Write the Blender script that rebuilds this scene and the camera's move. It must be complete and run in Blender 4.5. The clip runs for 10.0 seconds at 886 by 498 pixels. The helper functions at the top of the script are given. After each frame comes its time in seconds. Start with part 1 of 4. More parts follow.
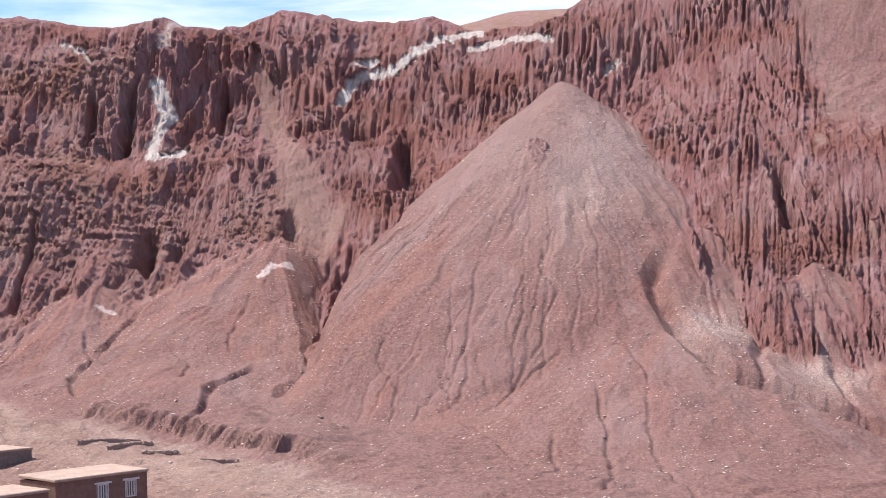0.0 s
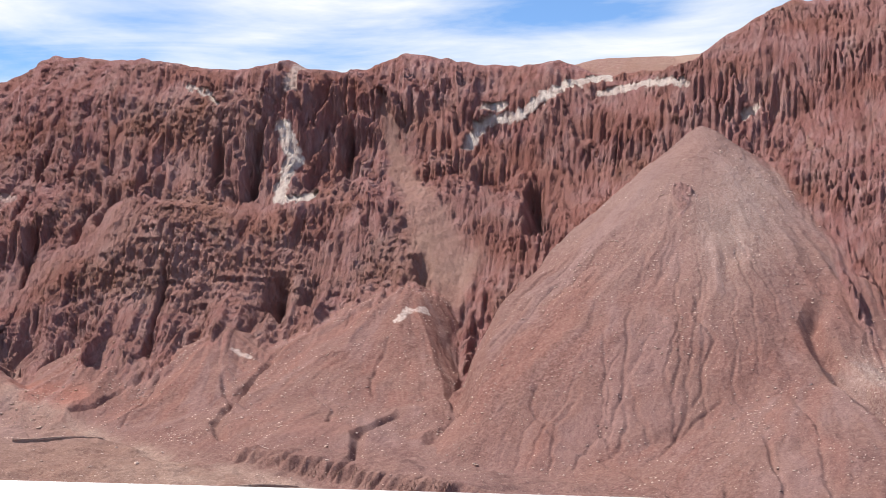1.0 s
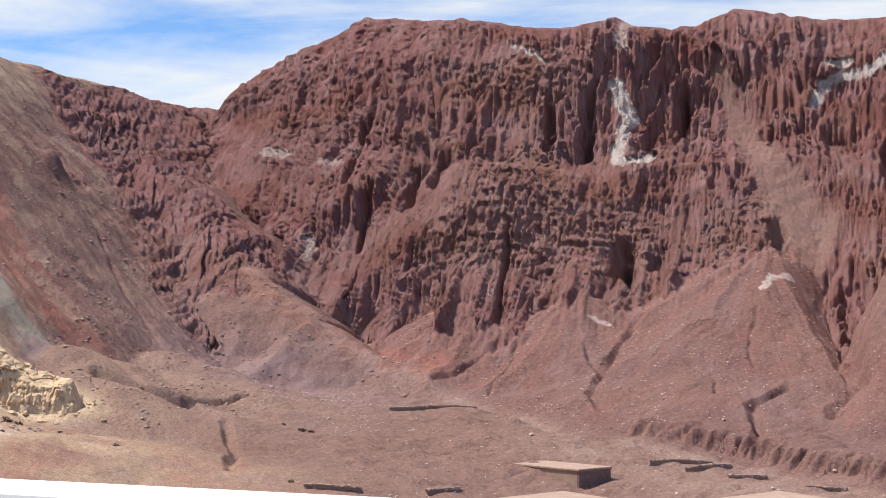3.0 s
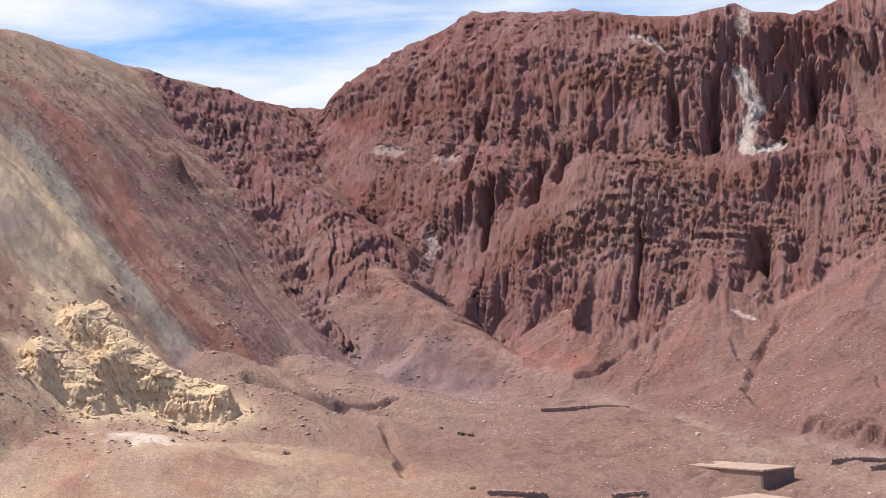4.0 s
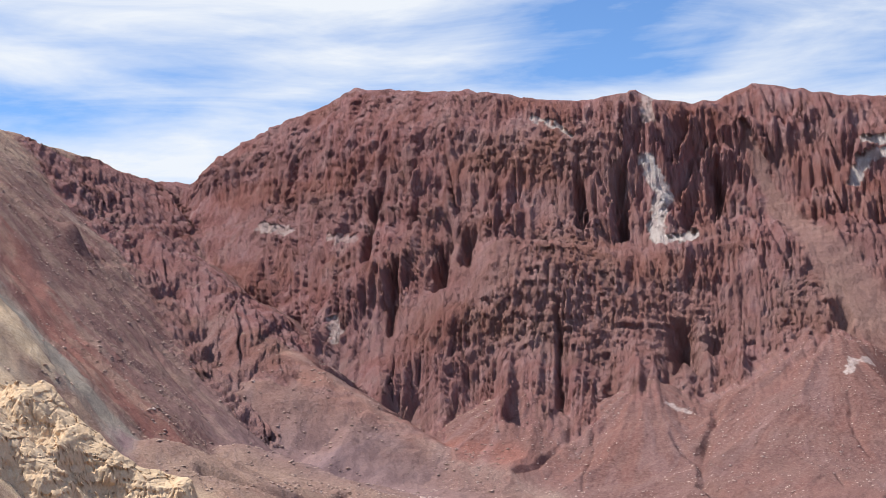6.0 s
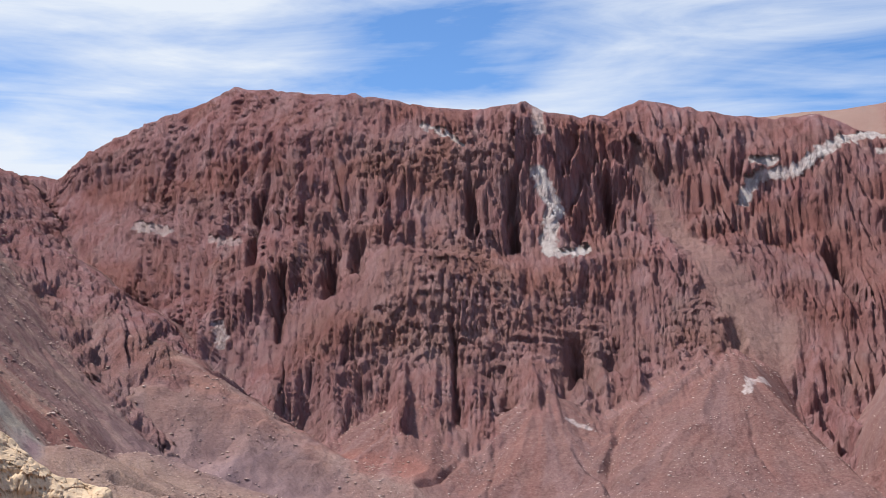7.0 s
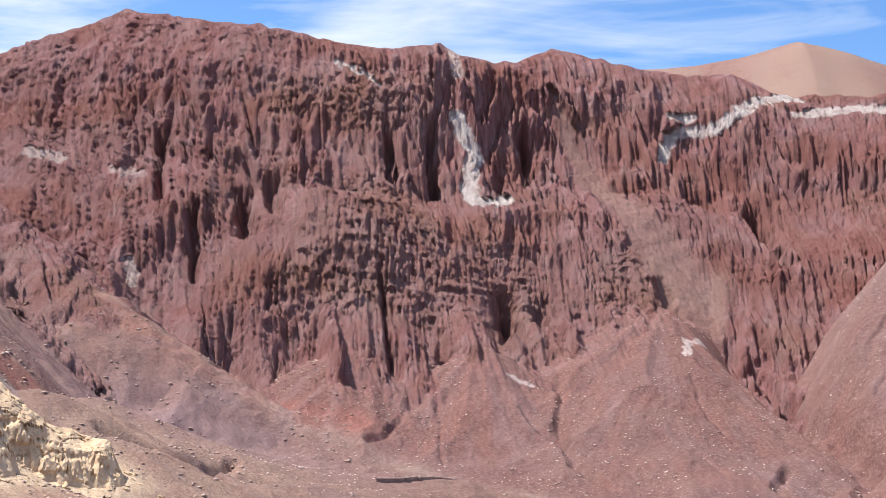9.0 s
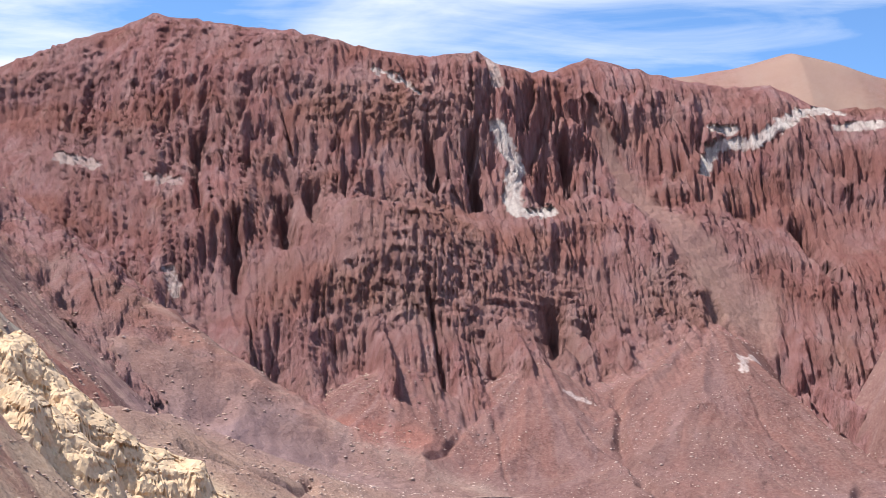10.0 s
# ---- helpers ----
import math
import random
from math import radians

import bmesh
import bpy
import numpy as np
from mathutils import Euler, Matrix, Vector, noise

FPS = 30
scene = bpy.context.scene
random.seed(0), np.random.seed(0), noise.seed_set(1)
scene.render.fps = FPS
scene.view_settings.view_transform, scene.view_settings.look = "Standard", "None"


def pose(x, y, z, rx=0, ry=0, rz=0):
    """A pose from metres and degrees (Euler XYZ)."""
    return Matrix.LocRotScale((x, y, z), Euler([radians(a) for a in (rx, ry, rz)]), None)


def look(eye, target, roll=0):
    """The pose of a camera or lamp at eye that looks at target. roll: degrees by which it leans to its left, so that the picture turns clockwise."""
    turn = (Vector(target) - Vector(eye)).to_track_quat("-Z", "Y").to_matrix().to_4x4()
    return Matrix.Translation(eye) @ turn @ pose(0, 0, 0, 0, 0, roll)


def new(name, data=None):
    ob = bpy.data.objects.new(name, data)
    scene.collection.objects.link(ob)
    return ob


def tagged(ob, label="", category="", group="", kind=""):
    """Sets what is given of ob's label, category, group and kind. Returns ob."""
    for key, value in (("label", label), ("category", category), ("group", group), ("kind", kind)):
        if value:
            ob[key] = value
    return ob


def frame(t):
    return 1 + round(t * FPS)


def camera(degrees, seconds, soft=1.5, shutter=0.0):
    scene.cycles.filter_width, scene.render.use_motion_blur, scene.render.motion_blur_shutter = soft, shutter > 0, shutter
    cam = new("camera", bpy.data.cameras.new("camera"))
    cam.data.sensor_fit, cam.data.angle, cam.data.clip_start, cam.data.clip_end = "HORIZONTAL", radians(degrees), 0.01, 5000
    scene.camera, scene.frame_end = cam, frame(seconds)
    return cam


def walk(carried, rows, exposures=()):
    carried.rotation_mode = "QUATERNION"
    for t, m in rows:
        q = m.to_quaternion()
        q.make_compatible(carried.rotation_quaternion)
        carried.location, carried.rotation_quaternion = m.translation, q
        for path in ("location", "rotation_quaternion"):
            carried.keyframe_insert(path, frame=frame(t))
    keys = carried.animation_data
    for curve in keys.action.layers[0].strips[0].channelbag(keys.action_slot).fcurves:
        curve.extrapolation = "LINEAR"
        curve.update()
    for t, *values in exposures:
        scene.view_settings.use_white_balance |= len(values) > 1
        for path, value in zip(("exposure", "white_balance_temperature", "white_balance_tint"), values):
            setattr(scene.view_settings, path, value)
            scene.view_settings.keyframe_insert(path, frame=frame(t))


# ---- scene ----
cam = camera(29.79, 10.0, soft=0.6)
PATH = [
    (0, (0.000, 0.000, 0.000), (-31.647, 94.819, 2.796), -1.70),
    (0.5, (-6.033, 0.003, 0.006), (-40.190, 93.878, 4.551), -1.10),
    (1, (-12.124, 0.016, 0.025), (-47.269, 93.460, 5.778), -1.05),
    (1.5, (-18.264, 0.049, 0.056), (-59.210, 90.956, 7.753), -0.58),
    (2, (-24.445, 0.109, 0.100), (-63.097, 92.063, 7.204), -0.23),
    (2.5, (-30.657, 0.207, 0.155), (-73.426, 90.470, 4.985), 0.03),
    (2.7, (-33.148, 0.258, 0.181), (-78.034, 89.504, 4.677), -0.26),
    (3.8, (-46.883, 0.692, 0.356), (-95.248, 88.154, 3.685), -1.41),
    (4, (-49.381, 0.803, 0.394), (-98.975, 87.544, 4.448), -1.84),
    (4.5, (-55.622, 1.132, 0.496), (-105.958, 87.420, 5.033), -2.11),
    (5, (-61.846, 1.540, 0.610), (-106.136, 91.029, 6.089), -1.73),
    (5.5, (-68.045, 2.036, 0.736), (-108.885, 93.037, 7.870), -0.65),
    (5.7, (-70.516, 2.261, 0.789), (-109.592, 93.981, 8.559), -0.68),
    (6.8, (-83.976, 3.798, 1.114), (-114.027, 98.511, 12.356), -0.14),
    (7, (-86.396, 4.136, 1.178), (-113.155, 100.014, 10.735), 0.48),
    (7.5, (-92.399, 5.069, 1.347), (-115.108, 102.018, 10.577), 1.07),
    (8, (-98.330, 6.133, 1.527), (-116.364, 104.208, 9.006), 1.74),
    (8.5, (-104.180, 7.336, 1.717), (-119.686, 105.910, 8.248), 1.91),
    (9, (-109.938, 8.686, 1.918), (-123.544, 107.546, 8.367), 2.60),
    (9.5, (-115.596, 10.193, 2.129), (-128.629, 109.042, 9.820), 2.34),
    (10, (-121.144, 11.865, 2.349), (-133.086, 110.904, 9.328), 3.04),
]
walk(cam, [(t, look(eye, target, roll)) for t, eye, target, roll in PATH],
     [(0, 0.74, 6450, 10), (0.4, 0.66, 6900, 10), (1, 0.52, 7000, 10), (1.5, 0.43, 6850, 10), (2.5, 0.31, 6850, 10), (4.5, 0.42, 6900, 10), (5.5, 0.37, 6750, 10), (7, 0.24, 6350, 10), (8.5, 0.50, 6450, 10), (10, 0.58, 6500, 10)])

# ---- world, sun ----
SUN_ELEVATION = radians(60)
SUN_DIR = Vector((-0.95, -0.10, 0.0)).normalized() * math.cos(SUN_ELEVATION) + Vector((0, 0, math.sin(SUN_ELEVATION)))


def node(tree, kind, **values):
    n = tree.nodes.new(kind)
    for key, value in values.items():
        if key in n.inputs:
            n.inputs[key].default_value = value
    return n


def build_world():
    world = bpy.data.worlds.new("sky")
    scene.world = world
    world.use_nodes = True
    tree = world.node_tree
    tree.nodes.clear()
    out = tree.nodes.new("ShaderNodeOutputWorld")
    back = tree.nodes.new("ShaderNodeBackground")
    back.inputs["Strength"].default_value = 0.098
    sky = tree.nodes.new("ShaderNodeTexSky")
    sky.sky_type, sky.sun_disc = "NISHITA", False
    sky.sun_elevation, sky.sun_rotation = SUN_ELEVATION, math.atan2(SUN_DIR.x, SUN_DIR.y)
    sky.altitude, sky.air_density, sky.dust_density = 3500, 1.0, 0.3
    # cirrus: streaks across the direction of view, stretched along a shallow slant
    coord = tree.nodes.new("ShaderNodeTexCoord")
    spin = tree.nodes.new("ShaderNodeMapping")
    spin.inputs["Rotation"].default_value = (0, radians(-16), radians(-22))
    spin.inputs["Scale"].default_value = (1.0, 1.0, 6.5)
    tree.links.new(coord.outputs["Generated"], spin.inputs["Vector"])
    broad = node(tree, "ShaderNodeTexNoise", Scale=1.9, Detail=7.0, Roughness=0.55, Distortion=0.6)
    fine = node(tree, "ShaderNodeTexNoise", Scale=6.0, Detail=8.0, Roughness=0.6, Distortion=0.8)
    for n in (broad, fine):
        tree.links.new(spin.outputs["Vector"], n.inputs["Vector"])
    add = tree.nodes.new("ShaderNodeMath")
    add.operation = "MULTIPLY_ADD"
    tree.links.new(fine.outputs["Fac"], add.inputs[0])
    add.inputs[1].default_value = 0.35
    tree.links.new(broad.outputs["Fac"], add.inputs[2])
    ramp = tree.nodes.new("ShaderNodeValToRGB")
    ramp.color_ramp.elements[0].position, ramp.color_ramp.elements[0].color = 0.60, (0, 0, 0, 1)
    ramp.color_ramp.elements[1].position, ramp.color_ramp.elements[1].color = 0.84, (0.95, 0.95, 0.95, 1)
    split = tree.nodes.new("ShaderNodeSeparateXYZ")
    tree.links.new(coord.outputs["Generated"], split.inputs["Vector"])
    veil = tree.nodes.new("ShaderNodeMath")
    veil.operation = "MULTIPLY_ADD"
    tree.links.new(split.outputs["X"], veil.inputs[0])
    veil.inputs[1].default_value = -0.10
    tree.links.new(add.outputs[0], veil.inputs[2])
    tree.links.new(veil.outputs[0], ramp.inputs["Fac"])
    mix = tree.nodes.new("ShaderNodeMix")
    mix.data_type = "RGBA"
    tree.links.new(ramp.outputs["Color"], mix.inputs["Factor"])
    deep = tree.nodes.new("ShaderNodeMix")
    deep.data_type, deep.blend_type = "RGBA", "MULTIPLY"
    deep.inputs["Factor"].default_value = 1.0
    deep.inputs["B"].default_value = (0.87, 1.14, 1.42, 1)
    tree.links.new(sky.outputs["Color"], deep.inputs["A"])
    tree.links.new(deep.outputs["Result"], mix.inputs["A"])
    mix.inputs["B"].default_value = (7.3, 7.7, 8.2, 1)
    tree.links.new(mix.outputs["Result"], back.inputs["Color"])
    tree.links.new(back.outputs["Background"], out.inputs["Surface"])


build_world()
sun = new("sun", bpy.data.lights.new("sun", "SUN"))
sun.data.energy, sun.data.angle, sun.data.color = 5.0, radians(0.55), (1.0, 0.955, 0.90)
sun.matrix_world = Matrix.Translation((-200, -100, 200)) @ SUN_DIR.to_track_quat("Z", "Y").to_matrix().to_4x4()

# ---- materials ----
def material(name):
    m = bpy.data.materials.new(name)
    m.use_nodes = True
    t = m.node_tree
    t.nodes.clear()
    out = t.nodes.new("ShaderNodeOutputMaterial")
    b = t.nodes.new("ShaderNodeBsdfPrincipled")
    t.links.new(b.outputs["BSDF"], out.inputs["Surface"])
    b.inputs["Specular IOR Level"].default_value = 0.25
    return m, t, b


def noise_tex(t, scale, detail=4.0, rough=0.6, distort=0.0, vector=None):
    n = node(t, "ShaderNodeTexNoise", Scale=scale, Detail=detail, Roughness=rough, Distortion=distort)
    if vector is None:
        vector = t.nodes.new("ShaderNodeTexCoord").outputs["Object"]
    t.links.new(vector, n.inputs["Vector"])
    return n.outputs["Fac"]


def ramp_of(t, fac, *stops):
    r = t.nodes.new("ShaderNodeValToRGB")
    e = r.color_ramp.elements
    while len(e) < len(stops):
        e.new(0.5)
    for el, (p, c) in zip(e, stops):
        el.position = p
        el.color = (*c, 1) if len(c) == 3 else c
    t.links.new(fac, r.inputs["Fac"])
    return r.outputs["Color"]


def mix_of(t, fac, a, b, blend="MIX"):
    m = t.nodes.new("ShaderNodeMix")
    m.data_type, m.blend_type = "RGBA", blend
    for socket, value in (("Factor", fac), ("A", a), ("B", b)):
        if isinstance(value, (int, float)):
            m.inputs[socket].default_value = value
        elif isinstance(value, tuple):
            m.inputs[socket].default_value = (*value, 1)
        else:
            t.links.new(value, m.inputs[socket])
    return m.outputs["Result"]


def maths(t, op, a, b=0.0):
    m = t.nodes.new("ShaderNodeMath")
    m.operation = op
    for k, value in enumerate((a, b)):
        if isinstance(value, (int, float)):
            m.inputs[k].default_value = value
        else:
            t.links.new(value, m.inputs[k])
    return m.outputs[0]


def bumped(t, b, height, strength, distance):
    bump = node(t, "ShaderNodeBump", Strength=strength, Distance=distance)
    t.links.new(height, bump.inputs["Height"])
    t.links.new(bump.outputs["Normal"], b.inputs["Normal"])


def simple(name, low, high, scale, rough=0.85, bump=0.4, distance=0.05, metal=0.0, fine=6.0):
    """A plain weathered surface between two colours, with grain at two scales."""
    m, t, b = material(name)
    big = noise_tex(t, scale, 6, 0.65)
    small = noise_tex(t, scale * fine, 5, 0.6)
    fac = maths(t, "ADD", maths(t, "MULTIPLY", big, 0.6), maths(t, "MULTIPLY", small, 0.4))
    t.links.new(ramp_of(t, fac, (0.35, low), (0.65, high)), b.inputs["Base Color"])
    b.inputs["Roughness"].default_value, b.inputs["Metallic"].default_value = rough, metal
    bumped(t, b, small, bump, distance)
    return m


def terrain_material():
    """Ground whose kind of rock comes from the layers stored on the mesh: scree, pale vein, grey marl, ochre, red, tan."""
    m, t, b = material("mountain_rock")
    pos = t.nodes.new("ShaderNodeTexCoord").outputs["Object"]
    one = t.nodes.new("ShaderNodeVertexColor")
    one.layer_name = "layers_one"
    two = t.nodes.new("ShaderNodeVertexColor")
    two.layer_name = "layers_two"
    sep1, sep2 = t.nodes.new("ShaderNodeSeparateColor"), t.nodes.new("ShaderNodeSeparateColor")
    t.links.new(one.outputs["Color"], sep1.inputs["Color"])
    t.links.new(two.outputs["Color"], sep2.inputs["Color"])
    three, sep3 = t.nodes.new("ShaderNodeVertexColor"), t.nodes.new("ShaderNodeSeparateColor")
    three.layer_name = "layers_three"
    t.links.new(three.outputs["Color"], sep3.inputs["Color"])
    mauve, rubble, sandy = (sep3.outputs[k] for k in ("Red", "Green", "Blue"))
    scree, vein, grey = (sep1.outputs[k] for k in ("Red", "Green", "Blue"))
    ochre, red, tan = (sep2.outputs[k] for k in ("Red", "Green", "Blue"))
    streak = t.nodes.new("ShaderNodeMapping")
    streak.inputs["Scale"].default_value = (1, 0.6, 0.28)
    t.links.new(pos, streak.inputs["Vector"])
    broad = noise_tex(t, 0.045, 5, 0.6, 0.4, pos)
    mid = noise_tex(t, 0.35, 6, 0.65, 0.3, streak.outputs["Vector"])
    fine = noise_tex(t, 2.2, 6, 0.65, 0.0, pos)
    grit = noise_tex(t, 7.0, 4, 0.6, 0.0, pos)
    # cliff rock: maroon to purple-grey
    cliff = ramp_of(t, mid, (0.30, (0.215, 0.087, 0.083)), (0.47, (0.340, 0.158, 0.153)), (0.61, (0.405, 0.226, 0.227)), (0.75, (0.510, 0.325, 0.315)))
    cliff = mix_of(t, maths(t, "MULTIPLY", ramp_of(t, broad, (0.45, (0, 0, 0)), (0.62, (1, 1, 1))), 0.4), cliff, (0.310, 0.180, 0.180))
    # scree: dusty pink-brown
    dust = ramp_of(t, fine, (0.30, (0.110, 0.054, 0.049)), (0.5, (0.172, 0.091, 0.083)), (0.70, (0.256, 0.160, 0.147)))
    dust = mix_of(t, maths(t, "MULTIPLY", ramp_of(t, broad, (0.40, (0, 0, 0)), (0.65, (1, 1, 1))), 0.45), dust, (0.220, 0.136, 0.130))
    col = mix_of(t, scree, cliff, dust)
    worn = noise_tex(t, 0.16, 5, 0.6, 0.6, pos)
    col = mix_of(t, maths(t, "MULTIPLY", ramp_of(t, worn, (0.42, (0, 0, 0)), (0.62, (1, 1, 1))), 0.5), col, mix_of(t, 0.5, col, (0.22, 0.135, 0.115)))
    rust = ramp_of(t, mid, (0.3, (0.215, 0.080, 0.062)), (0.7, (0.350, 0.150, 0.120)))
    col = mix_of(t, red, col, rust)
    sand = ramp_of(t, fine, (0.3, (0.300, 0.205, 0.150)), (0.7, (0.430, 0.320, 0.245)))
    col = mix_of(t, tan, col, sand)
    marl = ramp_of(t, mid, (0.3, (0.225, 0.190, 0.160)), (0.7, (0.390, 0.340, 0.285)))
    col = mix_of(t, grey, col, marl)
    yellow = ramp_of(t, fine, (0.3, (0.400, 0.285, 0.185)), (0.7, (0.600, 0.470, 0.340)))
    col = mix_of(t, ochre, col, yellow)
    pale = ramp_of(t, fine, (0.3, (0.560, 0.460, 0.430)), (0.7, (0.800, 0.730, 0.690)))
    col = mix_of(t, vein, col, pale)
    col = mix_of(t, mauve, col, ramp_of(t, mid, (0.3, (0.175, 0.110, 0.115)), (0.7, (0.300, 0.205, 0.205))))
    col = mix_of(t, maths(t, "MULTIPLY", rubble, ramp_of(t, grit, (0.45, (0, 0, 0)), (0.6, (1, 1, 1)))), col, (0.48, 0.42, 0.38))
    col = mix_of(t, sandy, col, ramp_of(t, fine, (0.3, (0.30, 0.215, 0.185)), (0.7, (0.44, 0.340, 0.290))))
    col = mix_of(t, 0.9, col, ramp_of(t, grit, (0.34, (0.62, 0.60, 0.60)), (0.5, (1, 1, 1)), (0.72, (1.25, 1.23, 1.2))), "MULTIPLY")
    t.links.new(col, b.inputs["Base Color"])
    b.inputs["Roughness"].default_value = 0.95
    b.inputs["Specular IOR Level"].default_value = 0.1
    height = maths(t, "ADD", maths(t, "MULTIPLY", fine, 0.7), maths(t, "MULTIPLY", grit, 0.3))
    upright = t.nodes.new("ShaderNodeMapping")
    upright.inputs["Scale"].default_value = (1, 0.7, 0.2)
    t.links.new(pos, upright.inputs["Vector"])
    carved = noise_tex(t, 1.5, 5, 0.65, 0.35, upright.outputs["Vector"])
    carved = maths(t, "ABSOLUTE", maths(t, "SUBTRACT", carved, 0.5))
    carved = maths(t, "MULTIPLY", carved, maths(t, "SUBTRACT", 1.0, scree))
    sliver = t.nodes.new("ShaderNodeMapping")
    sliver.inputs["Scale"].default_value = (1, 0.6, 0.10)
    t.links.new(pos, sliver.inputs["Vector"])
    cracks = noise_tex(t, 3.0, 4, 0.6, 0.25, sliver.outputs["Vector"])
    cracks = maths(t, "MULTIPLY", maths(t, "MINIMUM", maths(t, "ABSOLUTE", maths(t, "SUBTRACT", cracks, 0.5)), 0.07), maths(t, "SUBTRACT", 1.0, scree))
    carved = maths(t, "ADD", carved, maths(t, "MULTIPLY", cracks, 1.3))
    height = maths(t, "ADD", maths(t, "MULTIPLY", height, 0.32), maths(t, "MULTIPLY", carved, 1.6))
    height = maths(t, "MULTIPLY", height, maths(t, "SUBTRACT", 1.0, maths(t, "MULTIPLY", maths(t, "MAXIMUM", ochre, mauve), 0.55)))
    bumped(t, b, height, 1.0, 0.95)
    return m


MOUNTAIN = terrain_material()


# ---- the land ----
COLUMN = 0.049


GRADIENTS = np.stack([np.cos(np.arange(256) * (2 * math.pi / 256)), np.sin(np.arange(256) * (2 * math.pi / 256))]).astype(np.float32)


def hashed(ix, iy, seed):
    h = ix * np.uint32(374761393) + iy * np.uint32(668265263) + np.uint32(seed * 97471 % 2**32)
    h = (h ^ (h >> np.uint32(13))) * np.uint32(1274126177)
    return ((h ^ (h >> np.uint32(16))) & np.uint32(255)).astype(np.intp)


def wave(x, y, seed=0):
    """Gradient noise, about -1 to 1."""
    x, y = np.asarray(x, np.float32), np.asarray(y, np.float32)
    fx, fy = np.floor(x), np.floor(y)
    ix, iy = fx.astype(np.int32).astype(np.uint32), fy.astype(np.int32).astype(np.uint32)
    dx, dy = x - fx, y - fy
    u, v = dx * dx * dx * (dx * (dx * 6 - 15) + 10), dy * dy * dy * (dy * (dy * 6 - 15) + 10)
    corner = []
    for cx in (0, 1):
        for cy in (0, 1):
            a = hashed(ix + np.uint32(cx), iy + np.uint32(cy), seed)
            corner.append(GRADIENTS[0][a] * (dx - cx) + GRADIENTS[1][a] * (dy - cy))
    left, right = corner[0] + v * (corner[1] - corner[0]), corner[2] + v * (corner[3] - corner[2])
    return (left + u * (right - left)) * np.float32(1.5)


def cloudy(x, y, seed, octaves=4, gain=0.5):
    total, amp = 0, 1.0
    for k in range(octaves):
        total = total + amp * wave(x * 2**k, y * 2**k, seed + k)
        amp *= gain
    return total


def smooth(a, b, v):
    t = np.clip((v - a) / (b - a), 0, 1)
    return t * t * (3 - 2 * t)


def higher(a, b, k):
    """The higher of two surfaces, with a rounded joint k metres wide."""
    h = np.clip(0.5 + 0.5 * (a - b) / k, 0, 1)
    return b + (a - b) * h + k * h * (1 - h)


def lower(a, b, k):
    return -higher(-a, -b, k)


def along(x, y, line, reach):
    """Distance from a polyline, and how far along it (0 to 1) the nearest point lies, for places within reach."""
    best, share = np.full(np.shape(x), 1e3), np.zeros(np.shape(x))
    n = len(line) - 1
    xs, ys = [p[0] for p in line], [p[1] for p in line]
    near = np.flatnonzero((x > min(xs) - reach) & (x < max(xs) + reach) & (y > min(ys) - reach) & (y < max(ys) + reach))
    px, py = x[near], y[near]
    b, sh = np.full(len(near), 1e3), np.zeros(len(near))
    for k in range(n):
        (ax, ay), (bx, by) = line[k], line[k + 1]
        dx, dy = bx - ax, by - ay
        t = np.clip(((px - ax) * dx + (py - ay) * dy) / (dx * dx + dy * dy), 0, 1)
        d = np.hypot(px - ax - t * dx, py - ay - t * dy)
        closer = d < b
        b, sh = np.where(closer, d, b), np.where(closer, (k + t) / n, sh)
    best[near], share[near] = b, sh
    return best, share


def bump_at(x, y, cx, cy, rx, ry=None):
    return np.exp(-(((x - cx) / rx) ** 2 + ((y - cy) / (ry or rx)) ** 2))


# skyline of the cliff: x, y, z
CREST = [(-300, 320, 44), (-256, 299, 47.2), (-250, 296, 46.3), (-246, 299, 45.3), (-240, 299, 49), (-234.7, 298, 52.4), (-222, 296, 57.3), (-214, 296, 60.2),
         (-209, 295, 62.1), (-200, 291, 60.3), (-190, 286, 58.3), (-181, 284, 57.4), (-175, 284, 56.2), (-168, 283, 54.6), (-160, 283, 53.4), (-150, 285, 54.9),
         (-147.5, 286, 53.4), (-141, 291, 52.9), (-138, 296, 54.2), (-132.5, 301, 57.5)]
CREST_EAST = [(-126, 301, 56.2), (-115, 298, 53.2), (-108, 299, 52.6), (-100.7, 300, 53.8), (-96, 300, 51.4), (-90, 300, 49.4), (-86, 300, 50.2), (-78, 293, 48.8),
              (-74, 290, 49.2), (-67, 293, 54.6), (-57.6, 296, 59.9), (-40, 287, 58), (-20, 280, 56), (20, 270, 50)]
# foot of the cliff, behind the scree
FOOT = [(-300, 260, 20), (-250, 252, 17), (-220, 240, 10), (-187, 221, 3), (-166, 215, -4), (-152, 217, -2.5), (-134, 227, 0.5), (-122, 233, 1.5),
        (-113, 240, 6), (-104, 236, 0), (-94, 225, -5.5), (-84, 223, -3), (-66, 219, 1), (-50, 221, -1), (-40, 219, -1), (-29, 209, -6.5), (-17, 207, -7), (-5, 202, -8), (20, 195, -9)]
RISE = ((-1, 0, 0.2, 0.3, 0.45, 0.6, 0.7, 0.8, 0.9, 1.0, 1.03, 4), (-0.8, 0, 0.13, 0.25, 0.42, 0.51, 0.64, 0.84, 0.95, 1.0, 1.0, 0.5))
